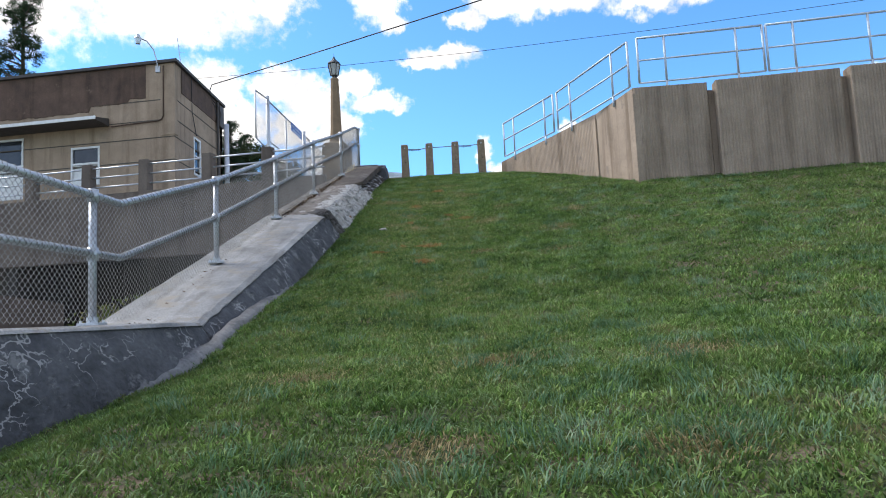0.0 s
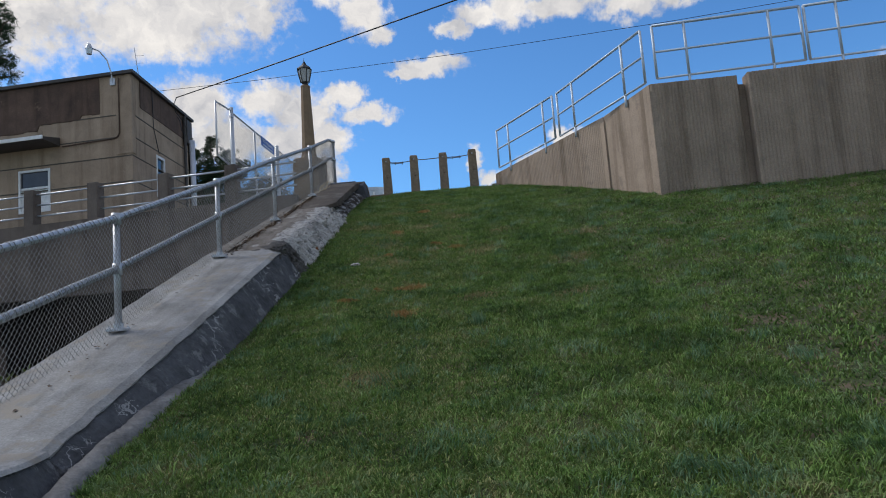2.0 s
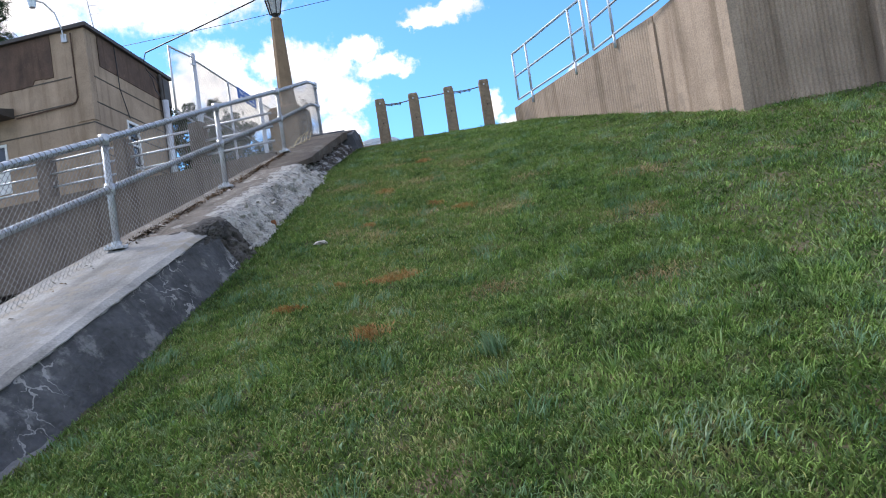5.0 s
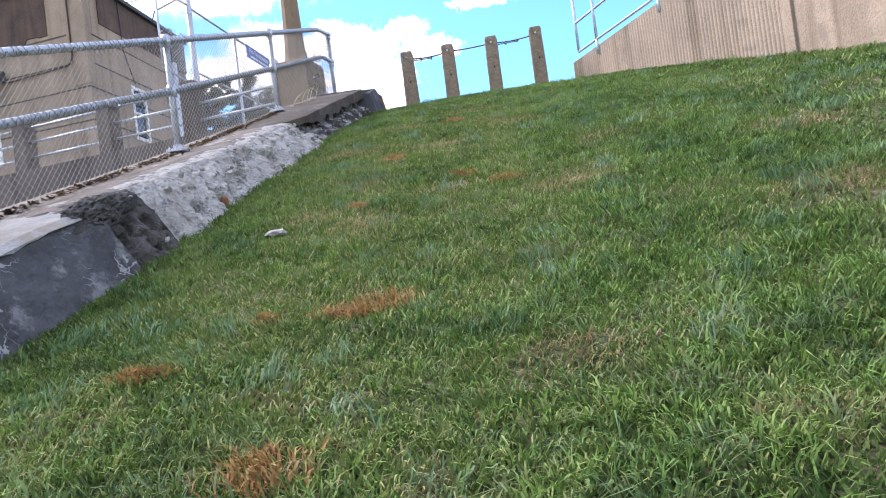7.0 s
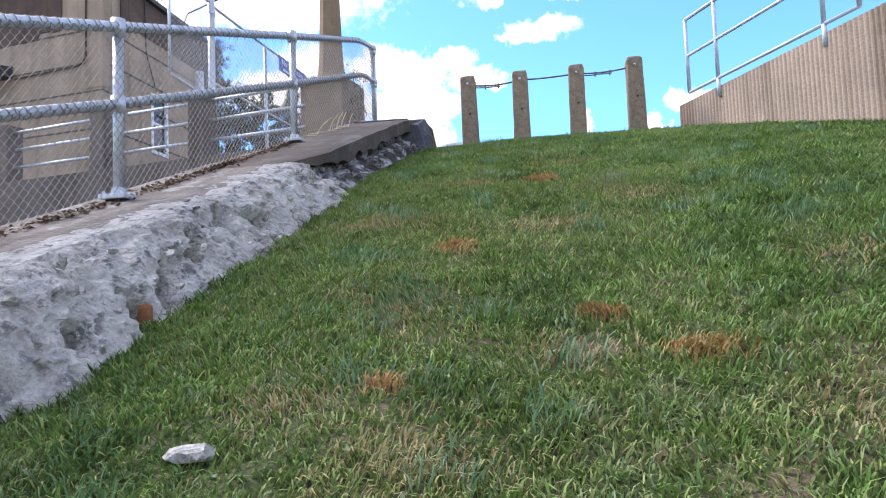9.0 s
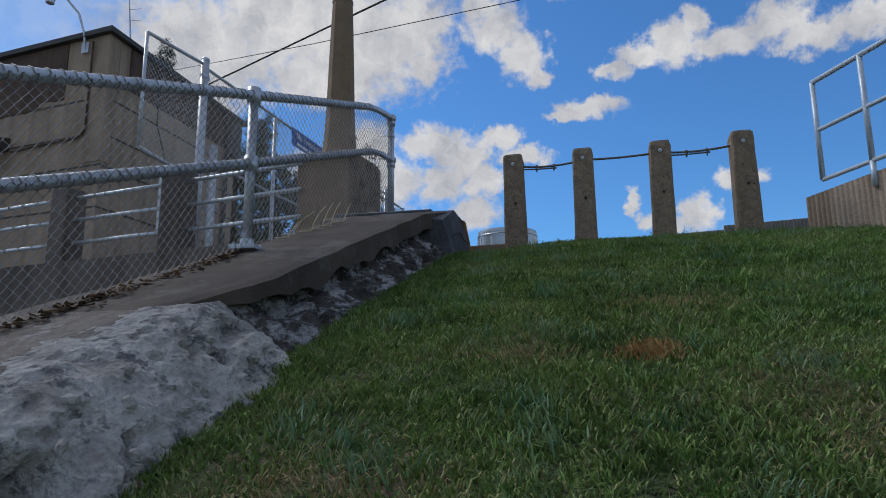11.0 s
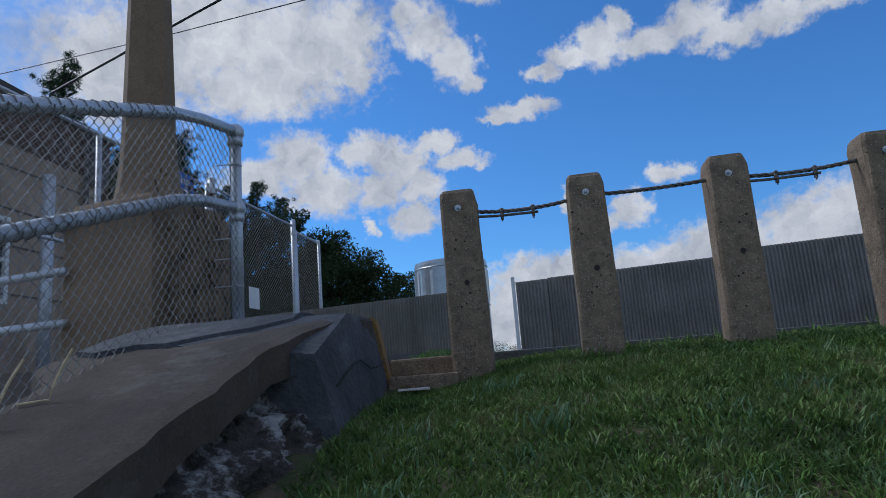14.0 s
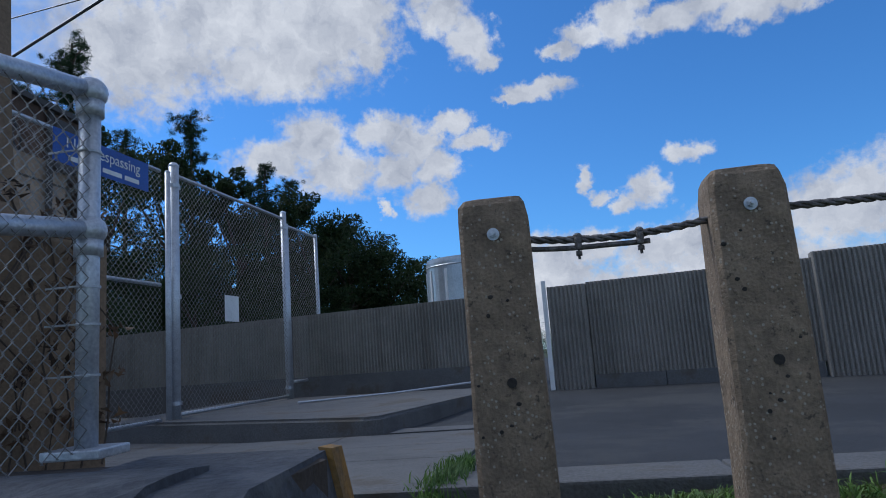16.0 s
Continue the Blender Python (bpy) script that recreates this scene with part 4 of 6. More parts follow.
    # long cracks in the end, dark tubes standing for the shade inside them
    for pts in ([(e + 0.02, 18.6, 6.22), (e + 0.035, 18.8, 6.30), (e + 0.035, 18.95, 6.33), (e + 0.045, 19.1, 6.29), (e + 0.045, 19.3, 6.30), (e + 0.035, 19.45, 6.34)], [(e - 0.9, 18.75, 6.505), (e - 0.55, 18.9, 6.545), (e - 0.4, 19.05, 6.553), (e - 0.2, 19.1, 6.556)]):
        bm = bmesh.new()
        tube(bm, pts, 0.004, 5)
        part("crack", bm, "hole", root)
    # lower length: the wall turns, level, towards the foot of the slope
    bm = bmesh.new()
    x0 = wall_x(7.05)
    path = [(x0, 7.06), (x0 + 0.05, 6.85), (x0 + 0.08, 6.65), (x0 + 0.08, 6.45), (x0 + 0.05, 6.25), (x0 - 0.02, 6.03), (x0 - 0.10, 5.8), (x0 - 0.3, 5.3), (x0 - 0.67, 4.3), (x0 - 1.2, 3.0), (x0 - 1.9, 1.0), (x0 - 2.6, -1.0)]
    rows, rows2 = [], []
    for x, y in path:
        c = 0.012 * noise3(x, y, 2, 9)
        rows.append([(x - 1.02, y, 2.372), (x - 0.07, y, 2.372), (x - 0.025 + c, y, 2.36 + c), (x + c, y, 2.335), (x - 1.02, y, 2.30)])
        g = float(turf_z(x + 0.2, y)) - 0.3
        rows2.append([(x - 1.0, y, 2.29), (x - 0.02, y, 2.335), (x + 0.06 + 0.02 * noise3(x, y, 1, 6), y, 2.22), (x + 0.13 + 0.02 * noise3(x, y, 5, 6), y, 2.1), (x + 0.22, y, 1.95), (x + 0.30, y, 1.7), (x + 0.4, y, g), (x - 1.0, y, g)])
    loft(bm, rows)
    part("cap", bm, "cap", root)
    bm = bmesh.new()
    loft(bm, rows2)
    part("face", bm, "face", root, "dark face with pale lime cracks")
    # pale lime-washed footing at the turf
    bm = bmesh.new()
    rows = []
    for y in np.linspace(5.4, 9.3, 110):
        b = float(np.interp(y, [5.3, 5.8, 6.25, 6.65, 7.06], [x0 - 0.3, x0 - 0.1, x0 + 0.05, x0 + 0.08, x0])) if y < 7.06 else wall_x(y)
        g = float(turf_z(b + 0.3, y))
        n = 0.014 * noise3(y, 1, 1, 4) + 0.010 * noise3(y, 6, 2, 13)
        h = (0.07 + 1.2 * n) * min(1.0, (9.4 - y) / 1.6)
        n += 0.012 * noise3(y, 9, 9, 30)
        rows.append([(b + 0.13 + n, y, g + h), (b + 0.21 + n, y, g + h * 0.55), (b + 0.27 + n, y, g - 0.03), (b + 0.27, y, g - 0.2), (b + 0.05, y, g - 0.2)])
    loft(bm, rows)
    part("footing", bm, "lime", root, "pale lime-washed footing along the turf", smooth=True)
    return root


build_parapet()
FENCE = [(-2.53, 6.62, 2.37, 1.07), (-2.552, 9.129, 3.106, 1.06), (-2.418, 11.69, 4.039, 1.02), (-2.284, 14.355, 4.935, 1.09), (-2.04, 16.695, 5.807, 1.05)]
FEND = (-1.93, 19.5, 6.578)


def build_pipe_fence():
    root = thing("pipe_fence", "galvanised two-rail pipe fence with chain link wired to it", "fence", at=(-2.53, 6.2, 2.37))
    root.location = (0, 0, 0)
    low = (-2.56, 6.18, 2.37, 1.07)
    posts = [(-2.62, 4.4, 2.37, 1.07), low] + FENCE[1:]
    rng = random.Random(9)
    for x, y, z, h in posts:
        bm = bmesh.new()
        rod(bm, (x, y, z), (x, y, z + h), 0.032, seg=14)
        p = part("post", bm, "galv", root, smooth=True)
        bm = bmesh.new()
        box(bm, (x, y, z + 0.012), (0.17, 0.17, 0.03), 0.07, 0.006)
        rod(bm, (x, y, z + 0.02), (x, y, z + 0.07), 0.044, seg=14)
        for dx, dy in ((0.06, 0.06), (-0.06, 0.06), (0.06, -0.06), (-0.06, -0.06)):
            rod(bm, (x + dx, y + dy, z + 0.02), (x + dx, y + dy, z + 0.045), 0.01, seg=6)
        part("base_flange", bm, "galv", p)
        for k in (1.0, 0.55):
            bm = bmesh.new()
            rod(bm, (x, y, z + h * k - 0.06), (x, y, z + h * k + 0.045), 0.045, seg=14)
            part("collar", bm, "galv", p, smooth=True)
    x, y, z = FEND
    bm = bmesh.new()
    rod(bm, (x, y, z), (x, y, 7.76), 0.034, seg=16)
    p = part("end_post", bm, "galv", root, smooth=True)
    bm = bmesh.new()
    box(bm, (x, y, z + 0.012), (0.19, 0.17, 0.03), 0.07, 0.006)
    part("base_flange", bm, "galv", p)
    for zz in (7.765, 7.29):
        bm = bmesh.new()
        ball(bm, (x, y, zz), 0.056, 0.95, 18)
        rod(bm, (x, y, zz - 0.085), (x, y, zz - 0.03), 0.044, seg=16)
        part("ball_fitting", bm, "galv", p, smooth=True)
    for zz in (7.55, 7.1, 6.98, 6.82):
        bm = bmesh.new()
        rod(bm, (x, y, zz), (x, y, zz + 0.008), 0.038, seg=14)
        rod(bm, (x - 0.12, y - 0.04, zz + 0.004), (x + 0.02, y - 0.042, zz + 0.003), 0.0035, seg=5)
        part("tie_wire", bm, "wire", p)
    for k in (1.0, 0.55):
        pts = [(q[0], q[1], q[2] + q[3] * k) for q in posts[:2]] + [(-2.55, 6.62, 2.37 + 1.07 * k)] + [(q[0], q[1], q[2] + q[3] * k) for q in posts[2:]]
        if k == 1.0:
            pts += [(-1.95, 18.83, 7.63), (-1.94, 19.1, 7.70), (x, y - 0.05, 7.765)]
        else:
            pts += [(-1.95, 18.86, 7.18), (-1.94, 19.1, 7.24), (x, y - 0.05, 7.29)]
        bm = bmesh.new()
        tube(bm, pts, 0.031, 12)
        rail = part("rail", bm, "galv", root, smooth=True)
        # lacing wire wound round the rail
        bm = bmesh.new()
        for a, b in zip(pts[:-3], pts[1:-2]):
            a, b = Vector(a), Vector(b)
            n = int((b - a).length / 0.07)
            d = (b - a).normalized()
            side = d.cross(Vector((0, 0, 1))).normalized()
            upv = side.cross(d)
            for i in range(n):
                c = a + (b - a) * ((i + rng.uniform(0.2, 0.8)) / n)
                loop = [c + d * (0.02 * (j / 8 - 0.5)) + (side * math.cos(j * math.pi / 4) + upv * math.sin(j * math.pi / 4)) * 0.0345 for j in range(9)]
                tube(bm, loop, 0.0033, 4)
        tagged(part("lacing_wire", bm, "link", rail, "wire ties wound round the rail"), kind="stuff")
    V, F = [], []
    legs = [((-2.583, 4.4, 2.40), (-2.523, 6.18, 2.40), 1.02, 1.02), ((-2.523, 6.18, 2.40), (-2.513, 6.62, 2.40), 1.02, 1.02), ((-2.513, 6.62, 2.40), (-2.515, 9.129, 3.13), 1.02, 1.02)]
    for a, b in zip(FENCE[1:], FENCE[2:]):
        legs.append(((a[0] + 0.037, a[1], a[2] + 0.03), (b[0] + 0.037, b[1], b[2] + 0.03), a[3] - 0.03, b[3] - 0.03))
    a = FENCE[-1]
    legs.append(((a[0] + 0.037, a[1], a[2] + 0.03), (-1.913, 18.83, 6.54), a[3] - 0.03, 1.08))
    legs.append(((-1.913, 18.83, 6.54), (x + 0.02, y - 0.03, 6.6), 1.08, 1.15))
    for p0, p1, h0, h1 in legs:
        v, f = mesh_wires(p0, p1, h0, h1)
        F += [tuple(i + len(V) for i in q) for q in f]
        V += v
    ob = raw("chain_link", [tuple(v) for v in V], F, "link", root)
    tagged(ob, "galvanised chain link mesh", kind="stuff")


build_pipe_fence()

# ---- retaining wall to the other side, with its railing ----


def ribbed(bm, a, b, z0, z1, pitch=0.045, depth=0.016, thick=0.30, ribs=True, z1b=None):
    """A wall panel from a to b with vertical ribs on its near face (the side to the right of a->b)."""
    a, b = Vector((*a, 0)), Vector((*b, 0))
    d = (b - a)
    n = max(1, int(d.length / pitch)) if ribs else 1
    d.normalize()
    out = Vector((d.y, -d.x, 0))
    step = (b - a).length / n
    front = []
    for i in range(n):
        s = a + d * (i * step)
        if ribs:
            front += [s, s + d * step * 0.3 + out * depth, s + d * step * 0.62 + out * depth, s + d * step * 0.92]
        else:
            front.append(s)
    front.append(b)
    poly = front + [b - out * thick, a - out * thick]
    lo = [bm.verts.new((p.x, p.y, z0)) for p in poly]
    z1b = z1 if z1b is None else z1b
    hi = [bm.verts.new((p.x, p.y, z1 + (z1b - z1) * (p - a).dot(d) / (b - a).length)) for p in poly]
    for i in range(len(poly)):
        j = (i + 1) % len(poly)
        bm.faces.new((lo[i], lo[j], hi[j], hi[i]))
    bm.faces.new(hi[::-1]), bm.faces.new(lo)


def build_retaining_wall():
    root = thing("wall_retaining", "tall ribbed concrete retaining wall with dark run-off streaks", "wall", kind="structure")
    panels = [(RW[0], RW[1], True, 0.009), (RW[1], RW[2], False, 0.0), (RW[2], RW[3], True, 0.015), (RW[4], RW[5], True, 0.015), (RW[6], RW[7], True, 0.015)]
    for a, b, r, k in panels:
        bm = bmesh.new()
        a2, b2 = Vector(a), Vector(b)
        d = (b2 - a2).normalized() * 0.012
        ribbed(bm, tuple(a2 + d), tuple(b2 - d), 3.6, rail_z(a[1]), ribs=r, pitch=0.058, depth=k, z1b=rail_z(b[1]))
        part("panel", bm, "rwall", root)
    # recessed joints between the panels
    for c in (RW[1], RW[2], ((RW[3][0] + RW[4][0]) / 2, (RW[3][1] + RW[4][1]) / 2 + 0.16), ((RW[5][0] + RW[6][0]) / 2, (RW[5][1] + RW[6][1]) / 2 + 0.16)):
        bm = bmesh.new()
        box(bm, (c[0] + 0.06, c[1] + 0.09, (3.6 + RTOP - 0.12) / 2), (0.22, 0.22, RTOP - 0.12 - 3.6), 0.2)
        part("joint", bm, "rwall", root)
    bm = bmesh.new()
    prism(bm, [(2.45, 19.75), (4.25, 15.75), (4.65, 14.35), (6.0, 14.2), (14.0, 12.85), (30, 12.85), (30, 20.28), (2.45, 20.28)], 3.6, 6.33)
    tagged(part("platform", bm, "asphalt"), "asphalt-topped fill behind the retaining wall", "platform", kind="structure")


build_retaining_wall()


def railing_panel(name, a, b, stiles):
    """A welded two-bay panel of flat railing: top, middle and bottom rail, and uprights at fractions along it."""
    a, b = Vector(a), Vector(b)
    root = thing("wall_railing", "pale blue-grey welded steel railing panel on the retaining wall", "railing", "railing panels along the wall top", at=(0, 0, 0))
    for h, r in ((1.06, 0.024), (0.58, 0.02), (0.10, 0.02)):
        bm = bmesh.new()
        rod(bm, a + Vector((0, 0, h)), b + Vector((0, 0, h)), r, seg=10)
        part("rail", bm, "alu", root, smooth=True)
    for s in stiles:
        p = a + (b - a) * s
        bm = bmesh.new()
        rod(bm, p + Vector((0, 0, 0.10)), p + Vector((0, 0, 1.06)), 0.024, seg=10)
        if 0.05 < s < 0.95:
            rod(bm, p + Vector((0, 0, -0.12)), p + Vector((0, 0, 0.10)), 0.024, seg=10)
        part("upright", bm, "alu", root, smooth=True)
    return root


for A, B, S in (((2.26, 19.44, rail_z(19.44)), (3.30, 17.17, rail_z(17.17)), (0, 0.22, 0.84, 1)), ((3.38, 17.04, rail_z(17.04)), (4.36, 14.16, RTOP), (0, 0.21, 0.8, 1)),
                ((4.54, 14.06, RTOP + 0.03), (7.00, 13.75, RTOP + 0.06), (0, 0.22, 0.79, 1)), ((7.07, 13.74, RTOP + 0.06), (9.50, 13.36, RTOP + 0.09), (0, 0.21, 0.78, 1)), ((9.58, 13.35, RTOP + 0.09), (12.1, 13.0, RTOP + 0.10), (0, 0.21, 0.78, 1))):
    railing_panel("wall_railing", A, B, S)

# ---- bollards and their cable ----
BOLLARDS = [(-0.605, 19.555, 1.2), (0.094, 19.55, 0.0), (0.838, 19.53, -0.6), (1.592, 19.465, 0.8)]


def bollard(x, y, lean, seed):
    root = thing("bollard", "weathered exposed-aggregate concrete guard post with chamfered top", "bollard", "row of guard posts", at=(x, y, 6.285 + 0.013 * seed))
    root.rotation_euler = (radians(0.6 * lean), radians(-0.5 * lean), radians(-2 + 2 * lean))
    w, d, h = 0.205, 0.185, 0.965
    bm = bmesh.new()
    rng = random.Random(seed)
    c = 0.014

    def ring(z, k, ch):
        a, b = w / 2 * k, d / 2 * k
        return [(-a + ch, -b, z), (a - ch, -b, z), (a, -b + ch, z), (a, b - ch, z), (a - ch, b, z), (-a + ch, b, z), (-a, b - ch, z), (-a, -b + ch, z)]

    rows = []
    for z, k, ch in ((-0.3, 1.08, c), (0.0, 1.07, c), (0.25, 1.05, c), (0.5, 1.03, c), (0.75, 1.01, c), (h - 0.07, 1.0, c), (h - 0.025, 0.93, c), (h - 0.006, 0.82, c), (h, 0.6, c)):
        rows.append([(px + rng.uniform(-0.003, 0.003), py + rng.uniform(-0.003, 0.003), pz) for px, py, pz in ring(z, k, ch)])
    loft(bm, rows)
    part("post", bm, "bollard", root)
    bm = bmesh.new()
    rod(bm, (0, -d / 2 - 0.006, 0.85), (0, -d / 2 + 0.02, 0.85), 0.018, seg=16)
    rod(bm, (0, -d / 2 - 0.02, 0.85), (0, -d / 2, 0.85), 0.011, seg=6)
    rod(bm, (0, -d / 2 - 0.032, 0.85), (0, -d / 2, 0.85), 0.007, seg=8)
    part("bolt", bm, "galv", root, "galvanised bolt with washer")
    # solid dark plugs stand in for the shade inside the holes
    for hx, hz, hr in ((0.012, 0.43, 0.0145), (rng.uniform(-0.06, 0.06), 0.62, 0.006), (-0.03, 0.30, 0.006)):
        bm = bmesh.new()
        rod(bm, (hx, -d / 2 * 1.03 - 0.004, hz), (hx, -d / 2 + 0.03, hz), hr, seg=10)
        part("hole", bm, "hole", root)
    # proud pebbles on the faces, and dark specks painted as shaded pits
    for i in range(22):
        px, pz = rng.uniform(-0.09, 0.09), rng.uniform(0.05, 0.9)
        bm = bmesh.new()
        g = bmesh.ops.create_icosphere(bm, subdivisions=1, radius=rng.uniform(0.003, 0.0075))
        bmesh.ops.transform(bm, matrix=Matrix.Translation((px, -d / 2 * (1.07 - 0.07 * pz) + 0.001, pz)) @ Matrix.Diagonal((1.3, 0.5, 1, 1)), verts=bm.verts)
        part("pebble", bm, "bollard" if i % 3 else "hole", root)
    return root


for i, (x, y, lean) in enumerate(BOLLARDS):
    bollard(x, y, lean, i)


def guard_cable():
    root = thing("guard_cable", "sagging rusty twisted steel cable clamped between the guard posts", "cable")
    P = [Vector((x, y - 0.02, 7.135 + 0.04 * (x + 0.6) / 2.2)) for x, y, _ in BOLLARDS]
    for i, (a, b) in enumerate(zip(P, P[1:])):
        sag = (0.035, 0.012, 0.03, 0.02)[i]
        for ph in (0, math.pi * 2 / 3, math.pi * 4 / 3):
            pts = []
            for k in range(41):
                s = k / 40
                c = a + (b - a) * s - Vector((0, 0, sag * 4 * s * (1 - s)))
                t = s * 40 + ph
                pts.append(c + Vector((0, math.cos(t), math.sin(t))) * 0.0065)
            bm = bmesh.new()
            tube(bm, pts, 0.0062, 6)
            part("strand", bm, "cable", root, smooth=True)
        if i in (0, 2):
            # lapped tail with two clamps
            bm = bmesh.new()
            q = [a + (b - a) * s - Vector((0, 0, sag * 4 * s * (1 - s) + 0.022 + 0.02 * abs(s - 0.45))) for s in np.linspace(0.1, 0.62, 12)]
            tube(bm, q, 0.008, 7)
            part("tail", bm, "cable", root, smooth=True)
            for s in (0.33, 0.58):
                c = a + (b - a) * s - Vector((0, 0, sag * 4 * s * (1 - s) + 0.01))
                bm = bmesh.new()
                box(bm, c + Vector((0, -0.012, -0.002)), (0.020, 0.022, 0.040), 0.0, 0.007)
                rod(bm, c + Vector((0.0, -0.012, -0.05)), c + Vector((0.0, -0.012, -0.01)), 0.0045, seg=6)
                rod(bm, c + Vector((0.0, -0.012, -0.040)), c + Vector((0.0, -0.012, -0.026)), 0.010, seg=6)
                ball(bm, c + Vector((0, -0.012, 0.018)), 0.013, 0.8, 8)
                part("clamp", bm, "cable", root, "rusty cable clamp")


guard_cable()

# ---- lamp column on its pedestal ----


def build_lamp():
    ped = thing("pedestal", "square tan concrete pedestal under the lamp column", "pedestal")
    bm = bmesh.new()
    cx, cy = -2.58, 19.68
    rz = -0.197
    box(bm, (cx, cy, 6.55), (0.66, 0.70, 1.58), rz, 0.02)
    part("block", bm, "ped", ped)
    bm = bmesh.new()
    box(bm, (cx, cy, 7.37), (0.62, 0.66, 0.06), rz, 0.025, 0.94)
    part("coping", bm, "ped", ped)
    lamp = thing("street_lamp", "tapered tan concrete lamp column with a black iron lantern", "street lamp")
    bm = bmesh.new()
    lx, ly = -2.585, 19.66
    rows = []
    for z, r in ((7.39, 0.235), (7.43, 0.23), (7.47, 0.205), (7.56, 0.188), (7.70, 0.174), (7.9, 0.164), (8.4, 0.149), (9.0, 0.13), (9.30, 0.118), (9.32, 0.125), (9.36, 0.12)):
        rows.append([(lx + r * math.cos(a), ly + r * math.sin(a), z) for a in [math.pi / 8 + k * math.pi / 4 for k in range(8)]])
    loft(bm, rows)
    part("column", bm, "ped", lamp)
    bm = bmesh.new()
    for z0, z1, r0, r1 in ((9.36, 9.41, 0.10, 0.07), (9.41, 9.46, 0.07, 0.11)):
        rod(bm, (lx, ly, z0), (lx, ly, z1), r0, r1, seg=6)
    part("lantern_base", bm, "black", lamp)
    bm = bmesh.new()
    for z0, z1, r0, r1 in ((9.79, 9.82, 0.20, 0.20), (9.82, 9.93, 0.20, 0.07), (9.93, 9.97, 0.07, 0.06), (9.97, 10.12, 0.022, 0.004)):
        rod(bm, (lx, ly, z0), (lx, ly, z1), r0, r1, seg=6)
    ball(bm, (lx, ly, 10.0), 0.03)
    lan = part("lantern_frame", bm, "black", lamp, "black cast-iron lantern cap and finial")
    for k in range(6):
        a = k * math.pi / 3
        bm = bmesh.new()
        rod(bm, (lx + 0.11 * math.cos(a), ly + 0.11 * math.sin(a), 9.45), (lx + 0.185 * math.cos(a), ly + 0.185 * math.sin(a), 9.80), 0.012, seg=6)
        part("bar", bm, "black", lan)
    for k in range(6):
        a0, a1 = k * math.pi / 3, (k + 1) * math.pi / 3
        bm = bmesh.new()
        ring = lambda r0, r1: [(lx + r0 * math.cos(a0), ly + r0 * math.sin(a0), 9.46), (lx + r0 * math.cos(a1), ly + r0 * math.sin(a1), 9.46), (lx + r1 * math.cos(a1), ly + r1 * math.sin(a1), 9.79), (lx + r1 * math.cos(a0), ly + r1 * math.sin(a0), 9.79)]
        loft(bm, [ring(0.100, 0.172), ring(0.095, 0.167)])
        part("pane", bm, "pane", lan, "frosted lantern pane")


build_lamp()

# ---- deck parapet, posts and rails before the building ----


def pline(x):
    return 19.5 - 0.2 * (x + 4.55)


def build_deck():
    root = thing("wall_deck", "dark tan concrete deck wall over a shadowed opening", "wall", kind="structure")
    bm = bmesh.new()
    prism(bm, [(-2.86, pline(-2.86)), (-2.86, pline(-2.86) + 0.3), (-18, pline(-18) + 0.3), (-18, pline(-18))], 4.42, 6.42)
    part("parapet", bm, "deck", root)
    bm = bmesh.new()
    prism(bm, [(-2.0, pline(-2.0) + 0.3), (-2.2, 30), (-30, 34), (-18, pline(-18) + 0.3)], 5.9, 6.16)
    part("slab", bm, "walkcon", root)
    # channel under the deck: back wall, sides and floor; wall colour holds its shade
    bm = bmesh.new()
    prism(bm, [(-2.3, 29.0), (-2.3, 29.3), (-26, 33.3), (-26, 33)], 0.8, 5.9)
    part("channel_back", bm, "channel_shade", root)
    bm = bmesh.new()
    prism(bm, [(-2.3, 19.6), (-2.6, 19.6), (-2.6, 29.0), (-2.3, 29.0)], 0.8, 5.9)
    part("channel_side", bm, "channel_shade", root)
    # second unseen side wall, added to keep light out under the deck
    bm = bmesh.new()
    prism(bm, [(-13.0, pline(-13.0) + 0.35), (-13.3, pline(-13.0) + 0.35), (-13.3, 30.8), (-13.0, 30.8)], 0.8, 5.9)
    part("channel_side", bm, "channel_shade", root)
    bm = bmesh.new()
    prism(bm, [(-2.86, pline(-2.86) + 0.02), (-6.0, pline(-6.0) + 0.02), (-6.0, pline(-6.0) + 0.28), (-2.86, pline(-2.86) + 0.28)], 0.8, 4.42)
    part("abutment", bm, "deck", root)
    bm = bmesh.new()
    loft(bm, [[(-14.5, 13.0, 0.8), (-14.1, 13.0, 0.8), (-14.1, 13.0, 4.2), (-14.5, 13.0, 4.2)], [(-11.5, pline(-11.5), 0.8), (-11.1, pline(-11.1), 0.8), (-11.1, pline(-11.1), 3.2), (-11.5, pline(-11.5), 3.2)]])
    part("wing_wall", bm, "deck", root, "sloping concrete wing wall")
    fl = bmesh.new()
    prism(fl, [(-2.3, 5.0), (-2.3, 26), (-40, 30), (-40, 5.0)], 0.9, 1.72)
    tagged(part("channel_floor", fl, "gravel"), "gravelly floor of the channel below the deck", "ground", kind="structure")
    rail = thing("deck_railing", "tan concrete posts carrying three galvanised pipe rails", "railing")
    xs = [-4.58, -6.43, -8.47, -10.38, -12.35, -14.35, -16.3]
    a = math.atan(-0.2)
    for x in xs:
        bm = bmesh.new()
        box(bm, (x, pline(x) + 0.15, 6.87), (0.30, 0.30, 1.04), a, 0.02, 0.97)
        part("post", bm, "deck", rail)
    ends = [-2.88] + xs
    for p, q in zip(ends, ends[1:]):
        for z in (7.27, 6.98, 6.68):
            bm = bmesh.new()
            rod(bm, (p, pline(p) + 0.15, z), (q, pline(q) + 0.15, z), 0.026, seg=10)
            part("rail", bm, "galv", rail, smooth=True)


build_deck()

